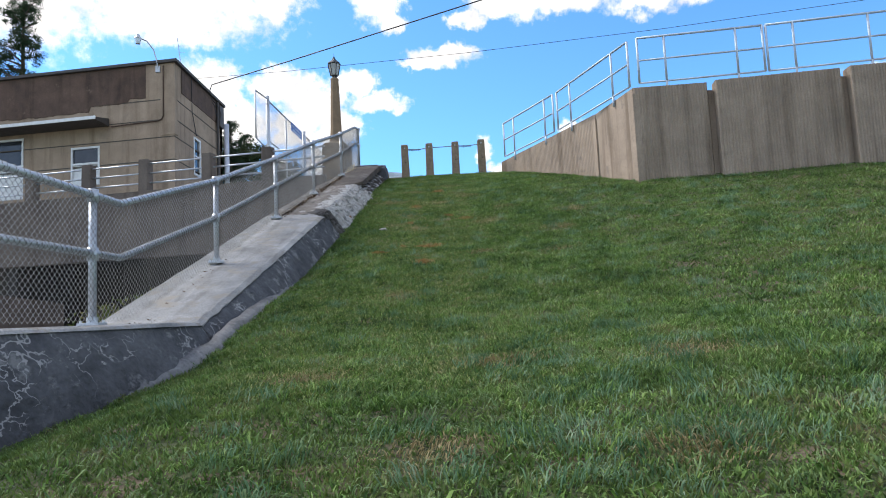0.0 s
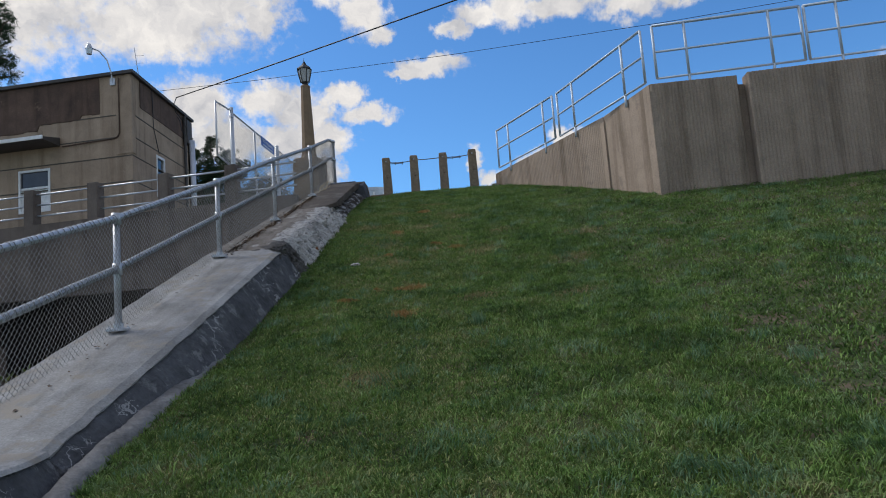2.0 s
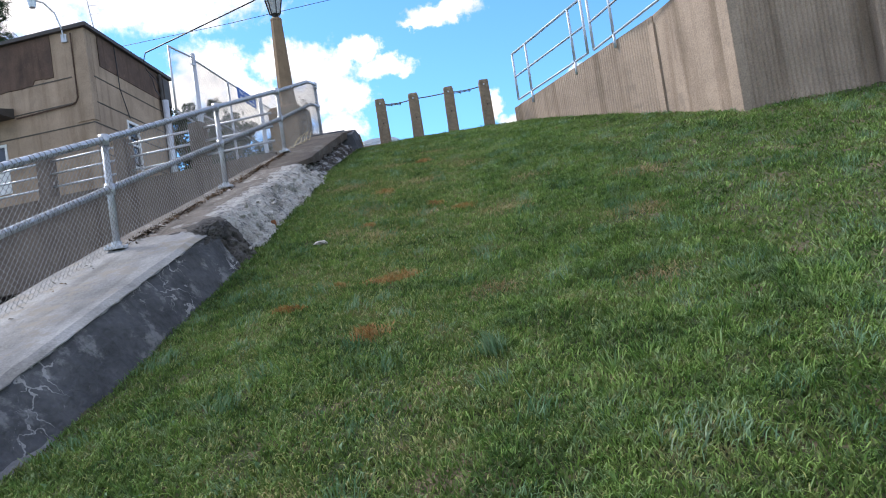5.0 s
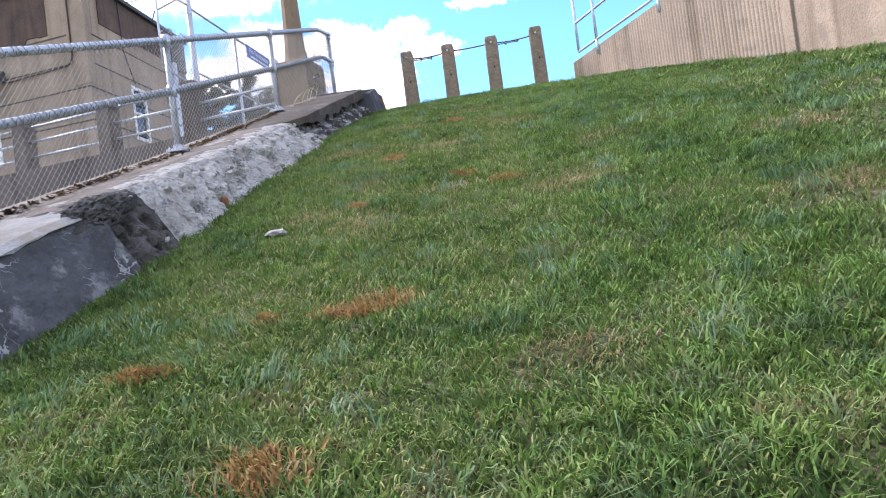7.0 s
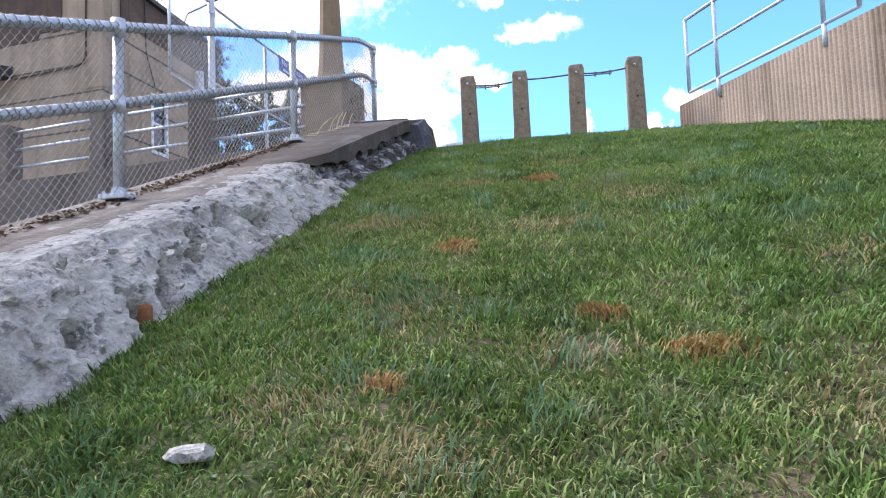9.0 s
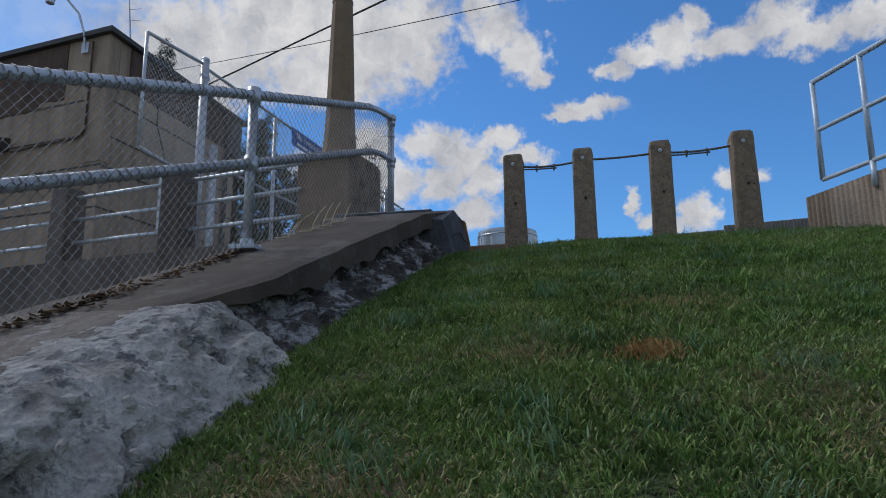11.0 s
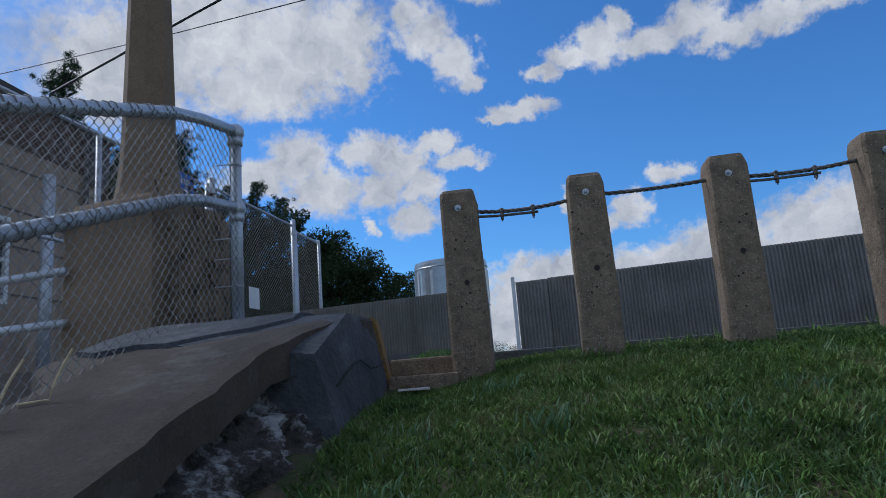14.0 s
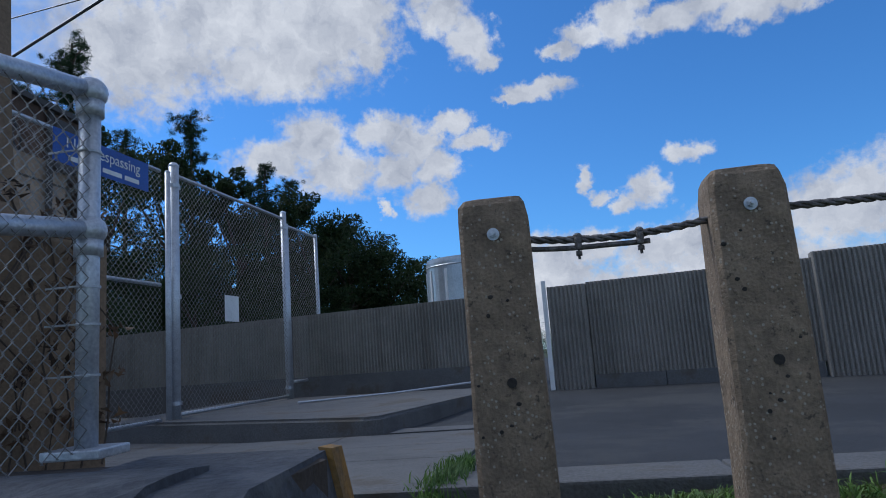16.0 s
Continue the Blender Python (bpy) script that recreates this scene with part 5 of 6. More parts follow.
# ---- the building ----


def build_house():
    root = thing("utility_building", "flat-roofed tan block building, brown patched render under the eaves", "building")
    x1, y1 = -8.66, 23.1
    f = lambda x: y1 - 0.155 * (x - x1)
    xl, dep = -20.0, 5.0
    wins = [(-12.55, -11.45, 7.4, 8.78), (-15.6, -14.4, 7.1, 9.3), (-18.2, -17.2, 7.4, 9.2)]
    # front wall in strips so that the openings go through it
    cuts = sorted({xl, x1} | {w[0] for w in wins} | {w[1] for w in wins})
    for p, q in zip(cuts, cuts[1:]):
        w = [w for w in wins if w[0] <= p and q <= w[1]]
        for z0, z1 in ([(6.0, w[0][2]), (w[0][3], 11.5)] if w else [(6.0, 11.5)]):
            bm = bmesh.new()
            prism(bm, [(p, f(p)), (q, f(q)), (q, f(q) + 0.3), (p, f(p) + 0.3)], z0, z1)
            part("wall", bm, "stucco", root)
    for z0, z1, p, q in ((6.0, 7.9, 0.31, dep), (9.35, 11.5, 0.31, dep), (7.9, 9.35, 0.31, 1.75), (7.9, 9.35, 2.45, dep)):
        bm = bmesh.new()
        prism(bm, [(x1, y1 + p), (x1, y1 + q), (x1 - 0.3, y1 + q), (x1 - 0.3, y1 + p)], z0, z1)
        part("wall", bm, "stucco", root)
    bm = bmesh.new()
    prism(bm, [(x1, y1 + dep), (xl, f(xl) + dep), (xl, f(xl) + dep - 0.3), (x1, y1 + dep - 0.3)], 6.0, 11.5)
    prism(bm, [(xl, f(xl) + 0.31), (xl + 0.3, f(xl) + 0.31), (xl + 0.3, f(xl) + dep - 0.31), (xl, f(xl) + dep - 0.31)], 6.0, 11.5)
    part("wall_back", bm, "stucco", root)
    # brown render patch, proud of the blocks
    bm = bmesh.new()
    edge = []
    for k in range(120):
        x = xl + (-9.72 - xl) * k / 119
        z = 10.02 if x < -11.8 else 10.22 if x < -10.4 else 10.34
        z += 0.05 * noise3(x, 0, 1, 1.7) + 0.035 * noise3(x, 3, 2, 6)
        edge.append([(x, f(x) - 0.02, 11.49), (x, f(x) - 0.02, z), (x, f(x) - 0.001, z - 0.015), (x, f(x) - 0.001, 11.49)])
    loft(bm, edge)
    part("render_patch", bm, "stucco_brown", root, "dark brown patched render")
    bm = bmesh.new()
    prism(bm, [(x1 + 0.001, y1 + 0.6), (x1 + 0.02, y1 + 0.6), (x1 + 0.02, y1 + dep), (x1 + 0.001, y1 + dep)], 10.6, 11.49)
    part("render_patch", bm, "stucco_brown", root)
    # course joints
    for z in (8.05, 8.86, 9.48, 10.2):
        bm = bmesh.new()
        prism(bm, [(xl, f(xl) - 0.012), (x1 + 0.012, y1 - 0.012), (x1 + 0.012, y1 + dep), (x1 - 0.05, y1 + dep), (x1 - 0.05, y1 + 0.05), (xl, f(xl) + 0.05)], z, z + 0.035)
        part("joint", bm, "groove", root)
    # corner pier
    bm = bmesh.new()
    prism(bm, [(x1 - 0.5, f(x1 - 0.5) - 0.03), (x1 + 0.025, y1 - 0.03), (x1 + 0.025, y1 + 0.2), (x1 - 0.5, f(x1 - 0.5) + 0.1)], 8.95, 10.9)
    part("corner_patch", bm, "stucco", root)
    bm = bmesh.new()
    prism(bm, [(xl - 0.1, f(xl) - 0.15), (x1 + 0.12, y1 - 0.13), (x1 + 0.12, y1 + dep + 0.1), (xl - 0.1, f(xl) + dep + 0.1)], 11.5, 11.60)
    part("roof", bm, "roofedge", root, "dark flat roof edge")
    # awning
    bm = bmesh.new()
    loft(bm, [[(xl, f(xl) - 0.95, 9.50), (xl, f(xl) - 0.95, 9.42), (xl, f(xl), 9.44), (xl, f(xl), 9.72)], [(-11.1, f(-11.1) - 0.95, 9.50), (-11.1, f(-11.1) - 0.95, 9.42), (-11.1, f(-11.1), 9.44), (-11.1, f(-11.1), 9.72)]])
    part("awning", bm, "roofedge", root, "dark sloping awning over the windows")
    bm = bmesh.new()
    prism(bm, [(xl, f(xl) - 0.99), (-11.08, f(-11.08) - 0.99), (-11.08, f(-11.08) - 0.952), (xl, f(xl) - 0.952)], 9.42, 9.53)
    part("awning_edge", bm, "white", root, "pale metal awning edge")
    for a, b, z0, z1 in wins:
        w = part_window(root, a, b, f, z0, z1)
    # side window
    bm = bmesh.new()
    for p, q, z0, z1 in ((1.75, 1.83, 7.9, 9.35), (2.37, 2.45, 7.9, 9.35), (1.83, 2.37, 9.27, 9.35), (1.83, 2.37, 7.9, 7.98), (1.83, 2.37, 8.6, 8.66)):
        prism(bm, [(x1 - 0.08, y1 + p), (x1 + 0.02, y1 + p), (x1 + 0.02, y1 + q), (x1 - 0.08, y1 + q)], z0, z1)
    win = part("window", bm, "white", root, "narrow white-framed side window")
    bm = bmesh.new()
    prism(bm, [(x1 - 0.06, y1 + 1.83), (x1 - 0.04, y1 + 1.83), (x1 - 0.04, y1 + 2.37), (x1 - 0.06, y1 + 2.37)], 7.98, 9.27)
    part("pane", bm, "glassdark", win)
    # conduits, downpipe, aerial, flood light
    bm = bmesh.new()
    cx = -9.05
    tube(bm, [(cx, f(cx) - 0.05, 11.4), (cx, f(cx) - 0.05, 9.62), (cx - 0.06, f(cx) - 0.05, 9.5), (cx - 0.2, f(cx - 0.2) - 0.05, 9.46), (-11.0, f(-11.0) - 0.05, 9.40)], 0.022, 8)
    part("conduit", bm, "stucco_brown", root)
    bm = bmesh.new()
    tube(bm, [(x1 + 0.05, y1 + 1.45, 11.5), (x1 + 0.05, y1 + 1.5, 10.2), (x1 + 0.05, y1 + 1.9, 9.4)], 0.014, 6)
    part("wire_down", bm, "black", root)
    bm = bmesh.new()
    rod(bm, (x1 + 0.09, y1 + 4.2, 6.1), (x1 + 0.09, y1 + 4.2, 11.45), 0.055, seg=10)
    box(bm, (x1 + 0.09, y1 + 4.5, 10.9), (0.16, 0.5, 0.9), 0, 0.02)
    part("downpipe", bm, "roofedge", root, "dark downpipe and meter box")
    bm = bmesh.new()
    rod(bm, (-8.62, 23.6, 11.6), (-8.75, 23.62, 12.6), 0.016, 0.01, seg=6)
    for z in (12.05, 12.3):
        rod(bm, (-8.72, 23.6, z), (-8.46, 23.64, z + 0.01), 0.005, seg=5)
    part("aerial", bm, "wire", root, "thin leaning roof aerial")
    bm = bmesh.new()
    lx = -9.25
    tube(bm, [(lx, f(lx) - 0.05, 11.25), (lx, f(lx) - 0.10, 11.55), (lx - 0.08, f(lx) - 0.2, 11.95), (lx - 0.25, f(lx) - 0.35, 12.2), (lx - 0.4, f(lx) - 0.45, 12.25)], 0.022, 8)
    box(bm, (lx, f(lx) - 0.03, 11.3), (0.16, 0.06, 0.22), 0, 0.01)
    arm = part("lamp_arm", bm, "galv", root, "curved galvanised lamp arm")
    bm = bmesh.new()
    rod(bm, (lx - 0.48, f(lx) - 0.5, 12.38), (lx - 0.48, f(lx) - 0.5, 12.23), 0.05, 0.115, seg=14)
    rod(bm, (lx - 0.48, f(lx) - 0.5, 12.23), (lx - 0.48, f(lx) - 0.5, 12.05), 0.105, 0.075, seg=14)
    part("lamp_head", bm, "tank", arm, "grey dome flood light")


def part_window(root, a, b, f, z0, z1):
    bm = bmesh.new()
    t = 0.07
    for p, q, u, v in ((a, a + t, z0, z1), (b - t, b, z0, z1), (a + t, b - t, z1 - t, z1), (a + t, b - t, z0, z0 + t), (a + t, b - t, (z0 + z1) / 2 + 0.05, (z0 + z1) / 2 + 0.12)):
        prism(bm, [(p, f(p) - 0.02), (q, f(q) - 0.02), (q, f(q) + 0.10), (p, f(p) + 0.10)], u, v)
    win = part("window", bm, "white", root, "white-framed window with a dark upper pane")
    mid = (z0 + z1) / 2
    for u, v, mat in ((mid + 0.12, z1 - t, "glassdark"), (z0 + t, mid + 0.05, "white")):
        bm = bmesh.new()
        prism(bm, [(a + t, f(a + t) + 0.04), (b - t, f(b - t) + 0.04), (b - t, f(b - t) + 0.06), (a + t, f(a + t) + 0.06)], u, v)
        part("pane", bm, mat, win)
    return win


build_house()

# ---- tall chain-link fence with gates ----


def fx(y):
    return -4.70 + 0.065 * (y - 20.2)


def build_gate_fence():
    root = thing("gate_fence", "tall galvanised chain-link fence with double gates", "fence")
    posts = [(20.2, 0.055, 6.12, 9.10), (22.0, 0.03, 6.15, 8.98), (24.09, 0.03, 6.15, 9.02), (24.2, 0.055, 6.15, 9.12), (26.88, 0.045, 6.15, 9.11), (26.98, 0.025, 6.34, 8.95), (28.05, 0.03, 6.15, 8.96)]
    for y, r, z0, z1 in posts:
        bm = bmesh.new()
        rod(bm, (fx(y), y, z0), (fx(y), y, z1), r, seg=14)
        ball(bm, (fx(y), y, z1), r * 1.08, 0.7)
        p = part("post", bm, "galv", root, smooth=True)
        if r > 0.04:
            for z in (z1 - 0.25, (z0 + z1) / 2, z0 + 0.35):
                bm = bmesh.new()
                rod(bm, (fx(y), y, z), (fx(y), y, z + 0.04), r + 0.008, seg=14)
                box(bm, (fx(y) + 0.01, y + r + 0.02, z + 0.02), (0.02, 0.06, 0.04))
                part("hinge", bm, "galv", p)
    for y0, y1, zs, h in ((20.26, 23.95, (9.0, 7.76, 6.37), None), (24.26, 26.83, (9.02, 6.40), None), (27.0, 28.05, (8.93, 6.6), None)):
        for z in zs:
            bm = bmesh.new()
            rod(bm, (fx(y0), y0, z), (fx(y1), y1, z), 0.021, seg=10)
            part("rail", bm, "galv", root, smooth=True)
        v, f = mesh_wires((fx(y0) + 0.02, y0, zs[-1]), (fx(y1) + 0.02, y1, zs[-1]), zs[0] - zs[-1], zs[0] - zs[-1], pitch=0.036, r=0.0023)
        tagged(raw("chain_link", [tuple(q) for q in v], f, "link", root), "galvanised chain link mesh", kind="stuff")
    # wing panel that leans out past the deck's edge
    bm = bmesh.new()
    a, b = (fx(19.12), 19.12), (fx(20.15), 20.15)
    for p, q in (((*a, 7.55), (*a, 8.94)), ((*a, 8.94), (*b, 9.03)), ((*a, 7.55), (*b, 7.45))):
        rod(bm, p, q, 0.021, seg=10)
    part("wing_frame", bm, "galv", root, smooth=True)
    v, f = mesh_wires((*a, 7.55), (*b, 7.45), 1.39, 1.55, pitch=0.036, r=0.0023)
    tagged(raw("chain_link", [tuple(q) for q in v], f, "wire", root), "galvanised chain link mesh", kind="stuff")
    # stray tall post near the building
    bm = bmesh.new()
    rod(bm, (-7.45, 24.9, 6.1), (-7.45, 24.9, 9.75), 0.09, seg=12)
    part("post", bm, "galv", root, smooth=True)


build_gate_fence()


def build_sign():
    root = thing("warning_sign", "blue metal sign with white lettering wired to the fence", "sign")
    y0, y1, z0, z1 = 22.45, 23.70, 8.70, 9.0
    bm = bmesh.new()
    prism(bm, [(fx(y0) + 0.045, y0), (fx(y1) + 0.045, y1), (fx(y1) + 0.049, y1), (fx(y0) + 0.049, y0)], z0, z1)
    part("plate", bm, "blue", root)
    cu = bpy.data.curves.new("lettering", "FONT")
    cu.body, cu.size, cu.extrude, cu.align_x, cu.align_y = "No Trespassing", 0.155, 0.001, "CENTER", "CENTER"
    ob = new("lettering", cu)
    ob.matrix_world = Matrix.Translation((fx((y0 + y1) / 2) + 0.053, (y0 + y1) / 2, 8.90)) @ Matrix.Rotation(math.pi / 2 - 0.065, 4, "Z") @ Matrix.Rotation(math.pi / 2, 4, "X")
    bpy.context.view_layer.update()
    me = bpy.data.meshes.new_from_object(ob)
    mw = ob.matrix_world.copy()
    bpy.data.objects.remove(ob)
    me.transform(mw)
    me.materials.clear()
    me.materials.append(M["white"])
    t = new("lettering", me)
    t.parent = root
    tagged(t, "white lettering")
    for u, v, z in ((22.62, 23.0, 8.765), (23.04, 23.3, 8.765), (23.34, 23.55, 8.765)):
        bm = bmesh.new()
        prism(bm, [(fx(u) + 0.0505, u), (fx(v) + 0.0505, v), (fx(v) + 0.053, v), (fx(u) + 0.053, u)], z - 0.022, z + 0.022)
        part("small_print", bm, "white", root)
    root2 = thing("notice_plate", "small white notice plate hung on the fence mesh", "sign")
    bm = bmesh.new()
    y = 25.3
    prism(bm, [(fx(y - 0.16) + 0.035, y - 0.16), (fx(y + 0.16) + 0.035, y + 0.16), (fx(y + 0.16) + 0.040, y + 0.16), (fx(y - 0.16) + 0.040, y - 0.16)], 7.42, 7.74)
    part("plate", bm, "white", root2)


build_sign()

# ---- ribbed barrier, road and pavement beyond the bollards ----


def bline(x):
    return 26.63 - 0.23 * (x - 0.02)


def build_barrier():
    root = thing("wall_barrier", "ribbed grey concrete barrier wall along the road", "wall", kind="structure")
    segs = [(-9.0, -1.44, 6.62, 7.60, 0.0), (-0.46, 0.04, 6.2, 7.62, 0.07), (0.055, 2.80, 6.42, 7.64, 0.0), (2.66, 5.2, 6.2, 7.70, 0.09), (5.22, 8.5, 6.42, 7.72, 0.0), (8.52, 14.0, 6.2, 7.78, 0.09)]
    for a, b, z0, z1, o in segs:
        bm = bmesh.new()
        ribbed(bm, (a, bline(a) - o), (b, bline(b) - o), z0, z1, pitch=0.052, depth=0.026, thick=0.25)
        part("panel", bm, "barrier", root)
    for a, b, z1 in ((0.056, 2.64, 6.42), (5.22, 8.5, 6.42)):
        n = 3
        for i in range(n):
            u, v = a + (b - a) * i / n + 0.005, a + (b - a) * (i + 1) / n - 0.005
            bm = bmesh.new()
            prism(bm, [(u, bline(u) - 0.06), (v, bline(v) - 0.06), (v, bline(v) + 0.2), (u, bline(u) + 0.2)], 6.2, z1)
            part("kerb_stone", bm, "walkcon", root)
    bm = bmesh.new()
    prism(bm, [(-9.0, bline(-9) - 0.10), (-1.44, bline(-1.44) - 0.10), (-1.44, bline(-1.44) + 0.3), (-9, bline(-9) + 0.3)], 6.0, 6.64)
    part("plinth", bm, "walkcon", root, "smooth concrete plinth")
    bm = bmesh.new()
    tube(bm, [(-3.6, 25.5, 6.375), (-2.5, 26.0, 6.39), (-1.5, 26.45, 6.44)], 0.013, 8)
    part("pipe", bm, "galv", root, "thin pipe along the plinth")
    post = thing("marker_post", "thin white painted post at the barrier's gap", "post")
    bm = bmesh.new()
    box(bm, (-0.50, bline(-0.5) - 0.08, 6.98), (0.06, 0.06, 1.46), 0, 0.006)
    part("shaft", bm, "white", post)
    t = thing("tank", "dull galvanised cylindrical tank standing behind the barrier", "tank")
    bm = bmesh.new()
    cx, cy = -1.79, 29.2
    rows = []
    for z, r in ((5.9, 0.74), (8.40, 0.74), (8.46, 0.73), (8.48, 0.60), (8.49, 0.05)):
        rows.append([(cx + r * math.cos(k * math.pi / 24), cy + r * math.sin(k * math.pi / 24), z) for k in range(48)])
    loft(bm, rows)
    part("shell", bm, "tank", t, smooth=False)
    for z in (8.33, 7.55):
        bm = bmesh.new()
        tube(bm, [(cx + 0.745 * math.cos(k * math.pi / 18), cy + 0.745 * math.sin(k * math.pi / 18), z) for k in range(37)], 0.012, 6)
        part("hoop", bm, "tank", t)
    for k in range(12):
        a = k * math.pi / 6 + 0.1
        bm = bmesh.new()
        box(bm, (0, 0, 0), (0.05, 0.02, 0.62), m=Matrix.Translation((cx + 0.745 * math.cos(a), cy + 0.745 * math.sin(a), 7.95)) @ Matrix.Rotation(a + math.pi / 2, 4, "Z"))
        part("rib", bm, "white", t)


build_barrier()


def road_z(y):
    return float(np.interp(y, [19.9, 20.6, 22.5, 24.0, 26.5], [6.33, 6.305, 6.20, 6.20, 6.255]))


def build_paving():
    bm = bmesh.new()
    ys = [20.3, 20.6, 21.2, 21.8, 22.5, 23.2, 24.0, 25.0, 26.0, 27.3]
    for y0, y1 in zip(ys, ys[1:]):
        for x0, x1 in ((-2.3, 0.5), (0.5, 4), (4, 60)):
            loft(bm, [[(x0, y, 5.9), (x1, y, 5.9), (x1, y, road_z(y)), (x0, y, road_z(y))] for y in (y0, y1)])
    loft(bm, [[(-1.9, y, 5.9), (-0.4, y, 5.9), (-0.4, y, 6.255), (-1.9, y, 6.255)] for y in (27.305, 60)])
    tagged(part("road", bm, "asphalt"), "dark worn asphalt road", "road", kind="structure")
    # worn concrete edging between the turf and the asphalt, in lengths
    edging = thing("road_edging", "worn pale concrete edging between the lawn and the asphalt", "kerb", kind="structure")
    for x0, x1 in ((-0.95, 0.1), (0.106, 1.16), (1.166, 2.2)):
        bm = bmesh.new()
        box(bm, ((x0 + x1) / 2, 20.14, 6.12), (x1 - x0, 0.31, 0.45), 0, 0.012)
        part("edging_stone", bm, "walkcon", edging)
    root = thing("pavement", "pale concrete pavement slabs with grimy joints", "pavement", kind="structure")
    for u, v in ((19.95, 21.05), (21.06, 22.0), (22.01, 22.93)):
        for a, b in ((-4.7, -3.3), (-3.29, -2.2), (-2.19, -0.96)):
            if v < 21.1 and b < -2.0:
                continue
            bm = bmesh.new()
            loft(bm, [[(a, y, 5.9), (b, y, 5.9), (b, y, road_z(y) + 0.014), (a, y, road_z(y) + 0.014)] for y in (u, (u + v) / 2, v)])
            part("slab", bm, "walkcon", root)
    raised = thing("pavement_raised", "raised concrete slab with a rounded kerb before the gates", "pavement", kind="structure")
    bm = bmesh.new()
    prism(bm, [(-5.3, 24.15), (-2.05, 22.94), (-1.9, 23.02), (-1.37, 25.1), (-1.2, 26.4), (-5.3, 27.4)], 5.9, 6.36)
    bmesh.ops.bevel(bm, geom=[e for e in bm.edges if all(v.co.z > 6.3 for v in e.verts)], offset=0.03, segments=3, affect="EDGES")
    part("slab", bm, "walkcon", raised)
    k = thing("kerb_stone", "weathered brown kerb stone between the parapet and a guard post", "kerb")
    for c, s in (((-0.89, 19.72, 6.185), (0.40, 0.20, 0.30)), ((-0.86, 19.50, 6.12), (0.38, 0.2, 0.24))):
        bm = bmesh.new()
        box(bm, c, s, -0.1, 0.015)
        part("stone", bm, "bollard", k)
    bm = bmesh.new()
    prism(bm, [(-1.84, 22.96), (-0.85, 22.96), (-0.85, 23.22), (-1.80, 23.26)], 6.0, 6.222)
    tagged(part("road_edge", bm, "walkcon"), "worn pale concrete road edging", "road edge", kind="structure")


build_paving()

# ---- overhead wires ----
for nm, pts, r in (("power_line", [(-8.35, 26.0, 11.72), (-5.0, 24.8, 12.06), (5.0, 21.7, 13.42), (33.0, 13.3, 17.6)], 0.022), ("telephone_wire", [(-30.0, 28.8, 12.5), (-12.0, 25.54, 11.70), (-5.0, 24.28, 11.46), (1.5, 23.1, 11.37), (8.0, 21.93, 11.42), (34.0, 17.3, 12.2)], 0.008)):
    bm = bmesh.new()
    dense = []
    for a, b in zip(pts, pts[1:]):
        dense += [Vector(a).lerp(Vector(b), k / 12) for k in range(12)]
    tube(bm, dense + [Vector(pts[-1])], r, 6)
    tagged(part(nm, bm, "black"), "thin black overhead wire crossing the sky", "wire")
bm = bmesh.new()
tube(bm, [(-8.35, 26.0, 11.72), (-8.42, 25.95, 11.45), (-8.36, 25.95, 11.15), (-8.12, 26.0, 10.82), (-8.02, 26.05, 10.5), (-8.1, 26.1, 10.3), (-8.25, 26.15, 10.55), (-8.33, 26.2, 10.95), (-8.45, 26.3, 11.1)], 0.016, 6)
tagged(part("service_loop", bm, "black"), "black drip loop of cable at the building's corner", "wire")

# ---- trees ----


def leaf_cloud(name, centres, per, size, material, parent, seed, flat=0.6, slim=0.5):
    rng = np.random.RandomState(seed)
    c = np.array([p[:3] for p in centres])
    r = np.array([p[3] for p in centres])
    k = np.repeat(np.arange(len(c)), per)
    d = rng.normal(0, 1, (len(k), 3))
    d /= np.linalg.norm(d, axis=1)[:, None]
    rad = rng.uniform(0.35, 1.05, len(k)) ** 0.6
    pos = c[k] + d * (r[k] * rad)[:, None] * np.array([1, 1, flat])
    a = rng.normal(0, 1, (len(k), 3))
    b = rng.normal(0, 1, (len(k), 3))
    a /= np.linalg.norm(a, axis=1)[:, None]
    b -= a * (a * b).sum(1)[:, None]
    b /= np.linalg.norm(b, axis=1)[:, None]
    s = size * rng.uniform(0.6, 1.4, len(k))[:, None]
    v = np.stack([pos - a * s, pos + a * s * 0.2 + b * s * slim, pos + a * s - b * s * slim * 0.6], 1).reshape(-1, 3)
    f = np.arange(len(k) * 3).reshape(-1, 3)
    return raw(name, v, f, material, parent)


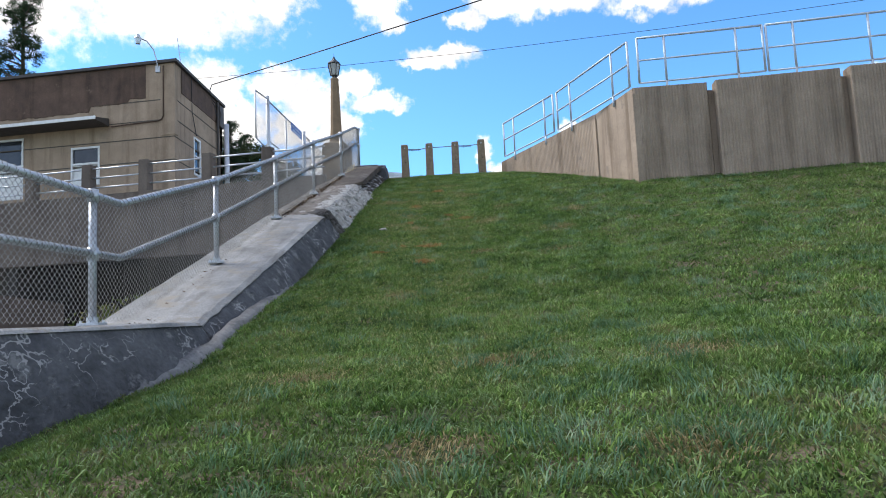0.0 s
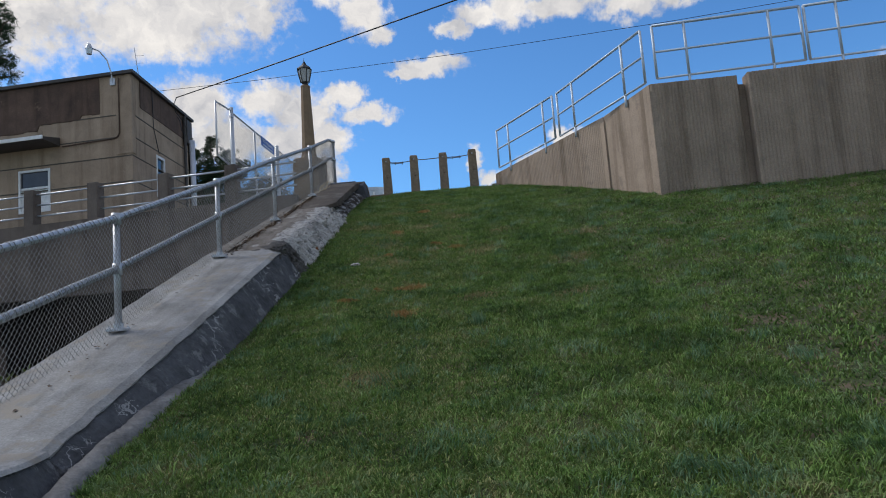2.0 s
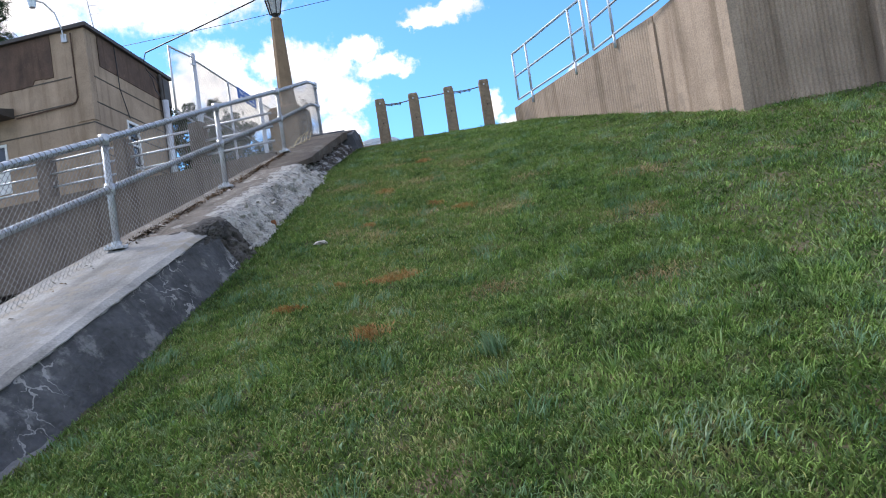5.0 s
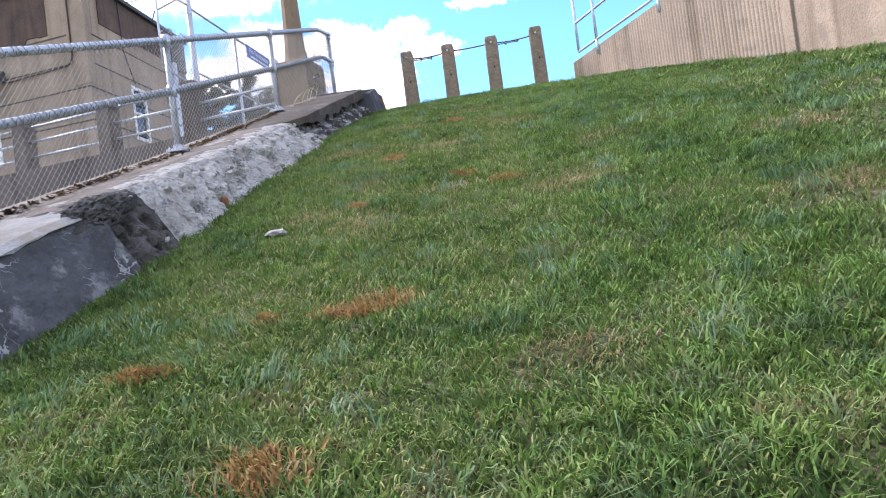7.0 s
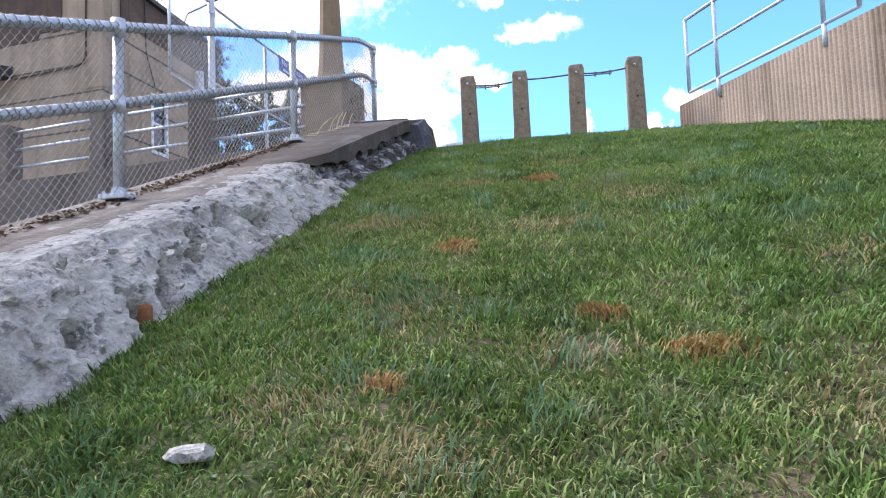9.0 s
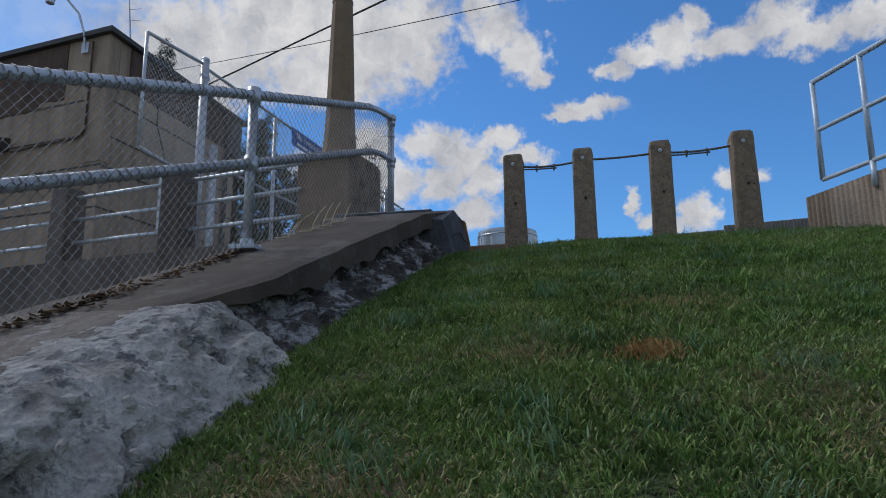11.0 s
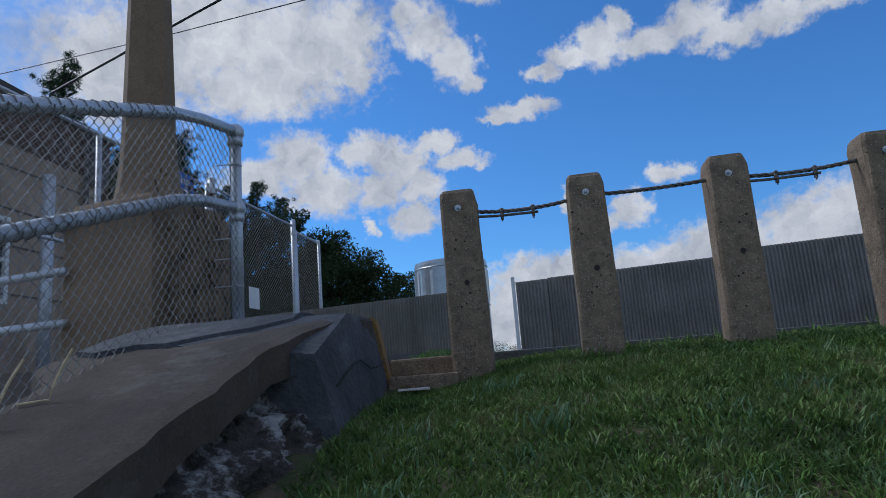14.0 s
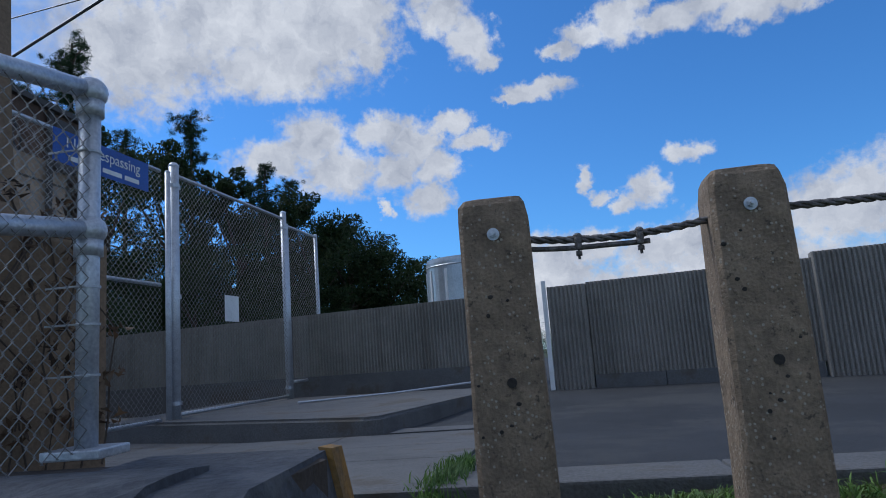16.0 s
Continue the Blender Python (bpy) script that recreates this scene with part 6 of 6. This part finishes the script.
def broad_tree(x, y, z, h, w, seed, material="leaf", label="dark leafy tree with an uneven, gappy crown"):
    rng = random.Random(seed)
    root = thing("tree", label, "tree", "trees behind the fence")
    bm = bmesh.new()
    rod(bm, (x, y, z), (x + 0.2, y, z + h * 0.6), 0.022 * h, 0.012 * h, seg=9)
    cs = []
    for i in range(13):
        a = rng.uniform(0, 6.283)
        t = 0.18 + 0.66 * (i + rng.random()) / 13
        rr = w * (0.35 + 0.55 * math.sin(math.pi * min(1, t + 0.05))) * rng.uniform(0.4, 1.0)
        p = (x + rr * math.cos(a), y + rr * math.sin(a), z + h * t)
        rod(bm, (x + 0.1, y, z + h * t * 0.62), p, 0.007 * h, 0.002 * h, seg=5)
        for k in range(6):
            q = tuple(p[j] + rng.gauss(0, 1) * w * (0.16, 0.16, 0.10)[j] for j in range(3))
            cs.append((*q, w * rng.uniform(0.12, 0.26)))
    for k in range(5):
        cs.append((x + rng.gauss(0, 1) * w * 0.14, y + rng.gauss(0, 1) * w * 0.14, z + h * rng.uniform(0.82, 0.95), w * rng.uniform(0.10, 0.2)))
    part("trunk", bm, "bark", root)
    leaf_cloud("crown", cs, 200, 0.0075 * h + 0.05, material, root, seed, 0.85)


def pine(x, y, z, h, w, seed, bare=0.25):
    rng = random.Random(seed)
    root = thing("pine_tree", "tall dark pine with ragged layered boughs", "tree", "pines behind the building")
    bm = bmesh.new()
    rod(bm, (x, y, z), (x, y, z + h), 0.014 * h, 0.003 * h, seg=8)
    cs = []
    n = 60
    for i in range(n):
        t = bare + (1 - bare) * i / n
        a = rng.uniform(0, 6.283)
        ln = w * (1 - t * 0.80) * rng.uniform(0.35, 1.15)
        rise = rng.uniform(0.05, 0.45)
        b = (x + ln * math.cos(a), y + ln * math.sin(a), z + h * t + ln * rise)
        rod(bm, (x, y, z + h * t), b, 0.004 * h, 0.001 * h, seg=5)
        for s in np.linspace(0.25, 1.0, 9):
            j = 0.016 * h
            cs.append((x + ln * s * math.cos(a) + rng.gauss(0, j), y + ln * s * math.sin(a) + rng.gauss(0, j), z + h * t + ln * rise * s + rng.gauss(0, j * 0.8), 0.013 * h * rng.uniform(0.5, 1.4)))
    part("trunk", bm, "bark", root)
    leaf_cloud("crown", cs, 42, 0.010 * h, "needle", root, seed, 0.8, 0.10)


def polar(az, dist):
    return -0.48 + dist * math.sin(radians(az)), 17.6 + dist * math.cos(radians(az))


for az, dist, top, w, sd in ((-20, 44, 15.4, 5.0, 2), (-16.8, 44, 13.2, 4.8, 3), (-13.8, 46, 10.8, 4.4, 4), (-26, 42, 18.0, 3.6, 5), (-11.8, 50, 8.6, 4.0, 6), (-31, 42, 19.5, 5.0, 7), (-36, 46, 20.0, 5.5, 8), (-18.5, 52, 13, 5.5, 9), (-42, 46, 20, 5.5, 10), (-24.5, 47, 7, 4.5, 11), (-22.4, 41, 9.5, 4.2, 14), (-26.6, 40, 10.5, 4.2, 15), (-29.6, 39, 9.5, 4.2, 16), (-20.3, 40, 7.5, 3.6, 17), (-29, 47, 8, 4.5, 12), (-33.5, 47, 8, 4.5, 13), (-21, 49, 6.5, 4.5, 14)):
    x, y = polar(az, dist)
    broad_tree(x, y, 5.8, 6.8 + dist * math.tan(radians(top)) - 5.8, w, sd)
for az, dist, top, w, sd in ((-38.4, 81, 25.3, 10.0, 21), (-29.5, 62, 20.8, 5.0, 22), (-23.6, 40, 17.0, 3.2, 25), (-21.6, 44, 15.6, 3.0, 26), (-42.5, 81, 22, 8.0, 23), (-34.5, 70, 19.0, 6.0, 24)):
    x, y = polar(az, dist)
    pine(x, y, 5.8, 6.8 + dist * math.tan(radians(top)) - 5.8, w, sd)
for i, az in enumerate((-8, -4.5, -1.5, 3)):
    x, y = polar(az, 105 + 9 * i)
    broad_tree(x, y, 5.2, 4.6 + i % 2 * 1.2, 10, 60 + i, label="distant low tree line beyond the field")

# shrubs by the channel and behind the deck
for x, y, z, r, sd in ((-3.4, 9.2, 1.7, 0.7, 41), (-4.2, 10.3, 1.7, 0.8, 42)):
    root = thing("shrub", "yellow-green autumn shrub in the channel", "shrub")
    bm = bmesh.new()
    for k in range(7):
        rod(bm, (x, y, z), (x + 0.5 * math.cos(k), y + 0.5 * math.sin(k), z + r * 1.3), 0.02, 0.006, seg=5)
    part("stems", bm, "bark", root)
    leaf_cloud("leaves", [(x + 0.4 * math.cos(k * 1.3), y + 0.4 * math.sin(k * 1.3), z + r * (0.5 + 0.15 * k), r * 0.5) for k in range(6)], 130, 0.05, "shrub", root, sd)

# ---- small things ----
bm = bmesh.new()
box(bm, (-1.42, 13.28, 4.22), (0.08, 0.09, 0.13), 0.3, 0.02, 0.7)
tagged(part("iron_stub", bm, "rust"), "rusted iron stub sticking out of the wall's foot", "iron stub")
for i, (x, y, r) in enumerate(((-0.71, 12.37, 0.062),)):
    bm = bmesh.new()
    rg = random.Random(70 + i)
    g = bmesh.ops.create_icosphere(bm, subdivisions=2, radius=r)
    for v in g["verts"]:
        v.co = Vector((v.co.x * 1.15, v.co.y * 0.95, max(-0.2 * r, v.co.z * 0.55))) * rg.uniform(0.72, 1.15)
    bmesh.ops.transform(bm, matrix=Matrix.Translation((x, y, float(turf_z(x, y)) + 0.004)), verts=bm.verts)
    tagged(part("stone", bm, "rubble"), "pale flat stone lying in the grass", "stone")
bm = bmesh.new()
box(bm, (-0.90, 19.30, float(turf_z(-0.9, 19.3)) + 0.03), (0.16, 0.06, 0.012), 0.1, 0.003)
tagged(part("litter", bm, "trash"), "crushed pale litter lying at the wall's end", "litter")
# dry bent stalks at the inner edge of the cap
st = thing("dry_weeds", "dry straw-coloured bent stalks along the parapet cap's inner edge", "weeds", kind="stuff")
rg = random.Random(5)
for x, y, h, lean in ((-2.10, 17.32, 0.17, 0.16), (-2.02, 17.45, 0.19, 0.10), (-1.97, 17.53, 0.20, 0.07), (-1.97, 17.70, 0.19, 0.06), (-1.94, 17.90, 0.16, 0.04), (-2.06, 17.15, 0.15, 0.12)):
    x, h = x + 0.10, 1.15 * h
    z = cap_z(y) - 0.01
    bm = bmesh.new()
    tube(bm, [(x - 0.10, y - 0.03, z + 0.012), (x - 0.01, y, z + 0.02), (x, y, z + 0.3 * h), (x + 0.3 * lean, y + 0.03, z + 0.7 * h), (x + lean * 0.8, y + 0.05, z + h)], 0.0048, 5)
    part("stalk", bm, "stalk", st)
# dry vine on the pedestal's side
vine = thing("dry_vine", "dry brown vine clinging to the lamp pedestal's side", "vine")
vr = random.Random(31)
spots = []
for i in range(9):
    y0 = 19.34 + 0.07 * i
    x0 = -2.335 + 0.2 * (y0 - 19.27)
    bm = bmesh.new()
    pts = [(x0 + 0.02 + vr.uniform(0, 0.03), y0 + vr.uniform(-0.05, 0.05) * k, 6.5 + k * vr.uniform(0.15, 0.2)) for k in range(6)]
    tube(bm, pts, 0.004, 4)
    part("twig", bm, "bark", vine)
    spots += [(p[0] + 0.02, p[1], p[2], 0.05) for p in pts[1:]]
leaf_cloud("leaves", spots, 9, 0.022, "litter_leaf", vine, 33)
# leaf litter and dirt that gathers along the foot of the pipe fence
rng = np.random.RandomState(23)
n = 5200
y = rng.uniform(6.6, 16.6, n)
fline = np.interp(y, [6.62, 9.129, 11.69, 14.355, 16.695, 19.5], [-2.53, -2.552, -2.418, -2.284, -2.04, -1.93])
heap = 0.5 + 0.5 * np.sin(2.3 * y) * np.sin(5.1 * y + 1)
keep = rng.uniform(0, 1, n) < (0.35 + 0.65 * heap) * np.where(y < 11.8, 0.02, 0.8)
y, fline = y[keep], fline[keep]
n = len(y)
x = fline + rng.normal(0.02, 0.05, n)
z = np.interp(y, [c[0] for c in CAPY], [c[1] for c in CAPY]) + rng.uniform(0.004, 0.022, n)
a, r = rng.uniform(0, 6.283, n), rng.uniform(0.008, 0.024, n)
corners = []
for k in range(4):
    q = a + k * math.pi / 2
    rr = r * rng.uniform(0.6, 1.2, n)
    corners.append(np.stack([x + rr * np.cos(q), y + rr * np.sin(q), z + rng.uniform(-0.008, 0.010, n)], 1))
ob = raw("leaf_litter", np.stack(corners, 1).reshape(-1, 3), np.arange(n * 4).reshape(-1, 4), "litter_leaf")
tagged(ob, "brown dead leaves and dirt along the fence foot", "leaf litter", kind="stuff")
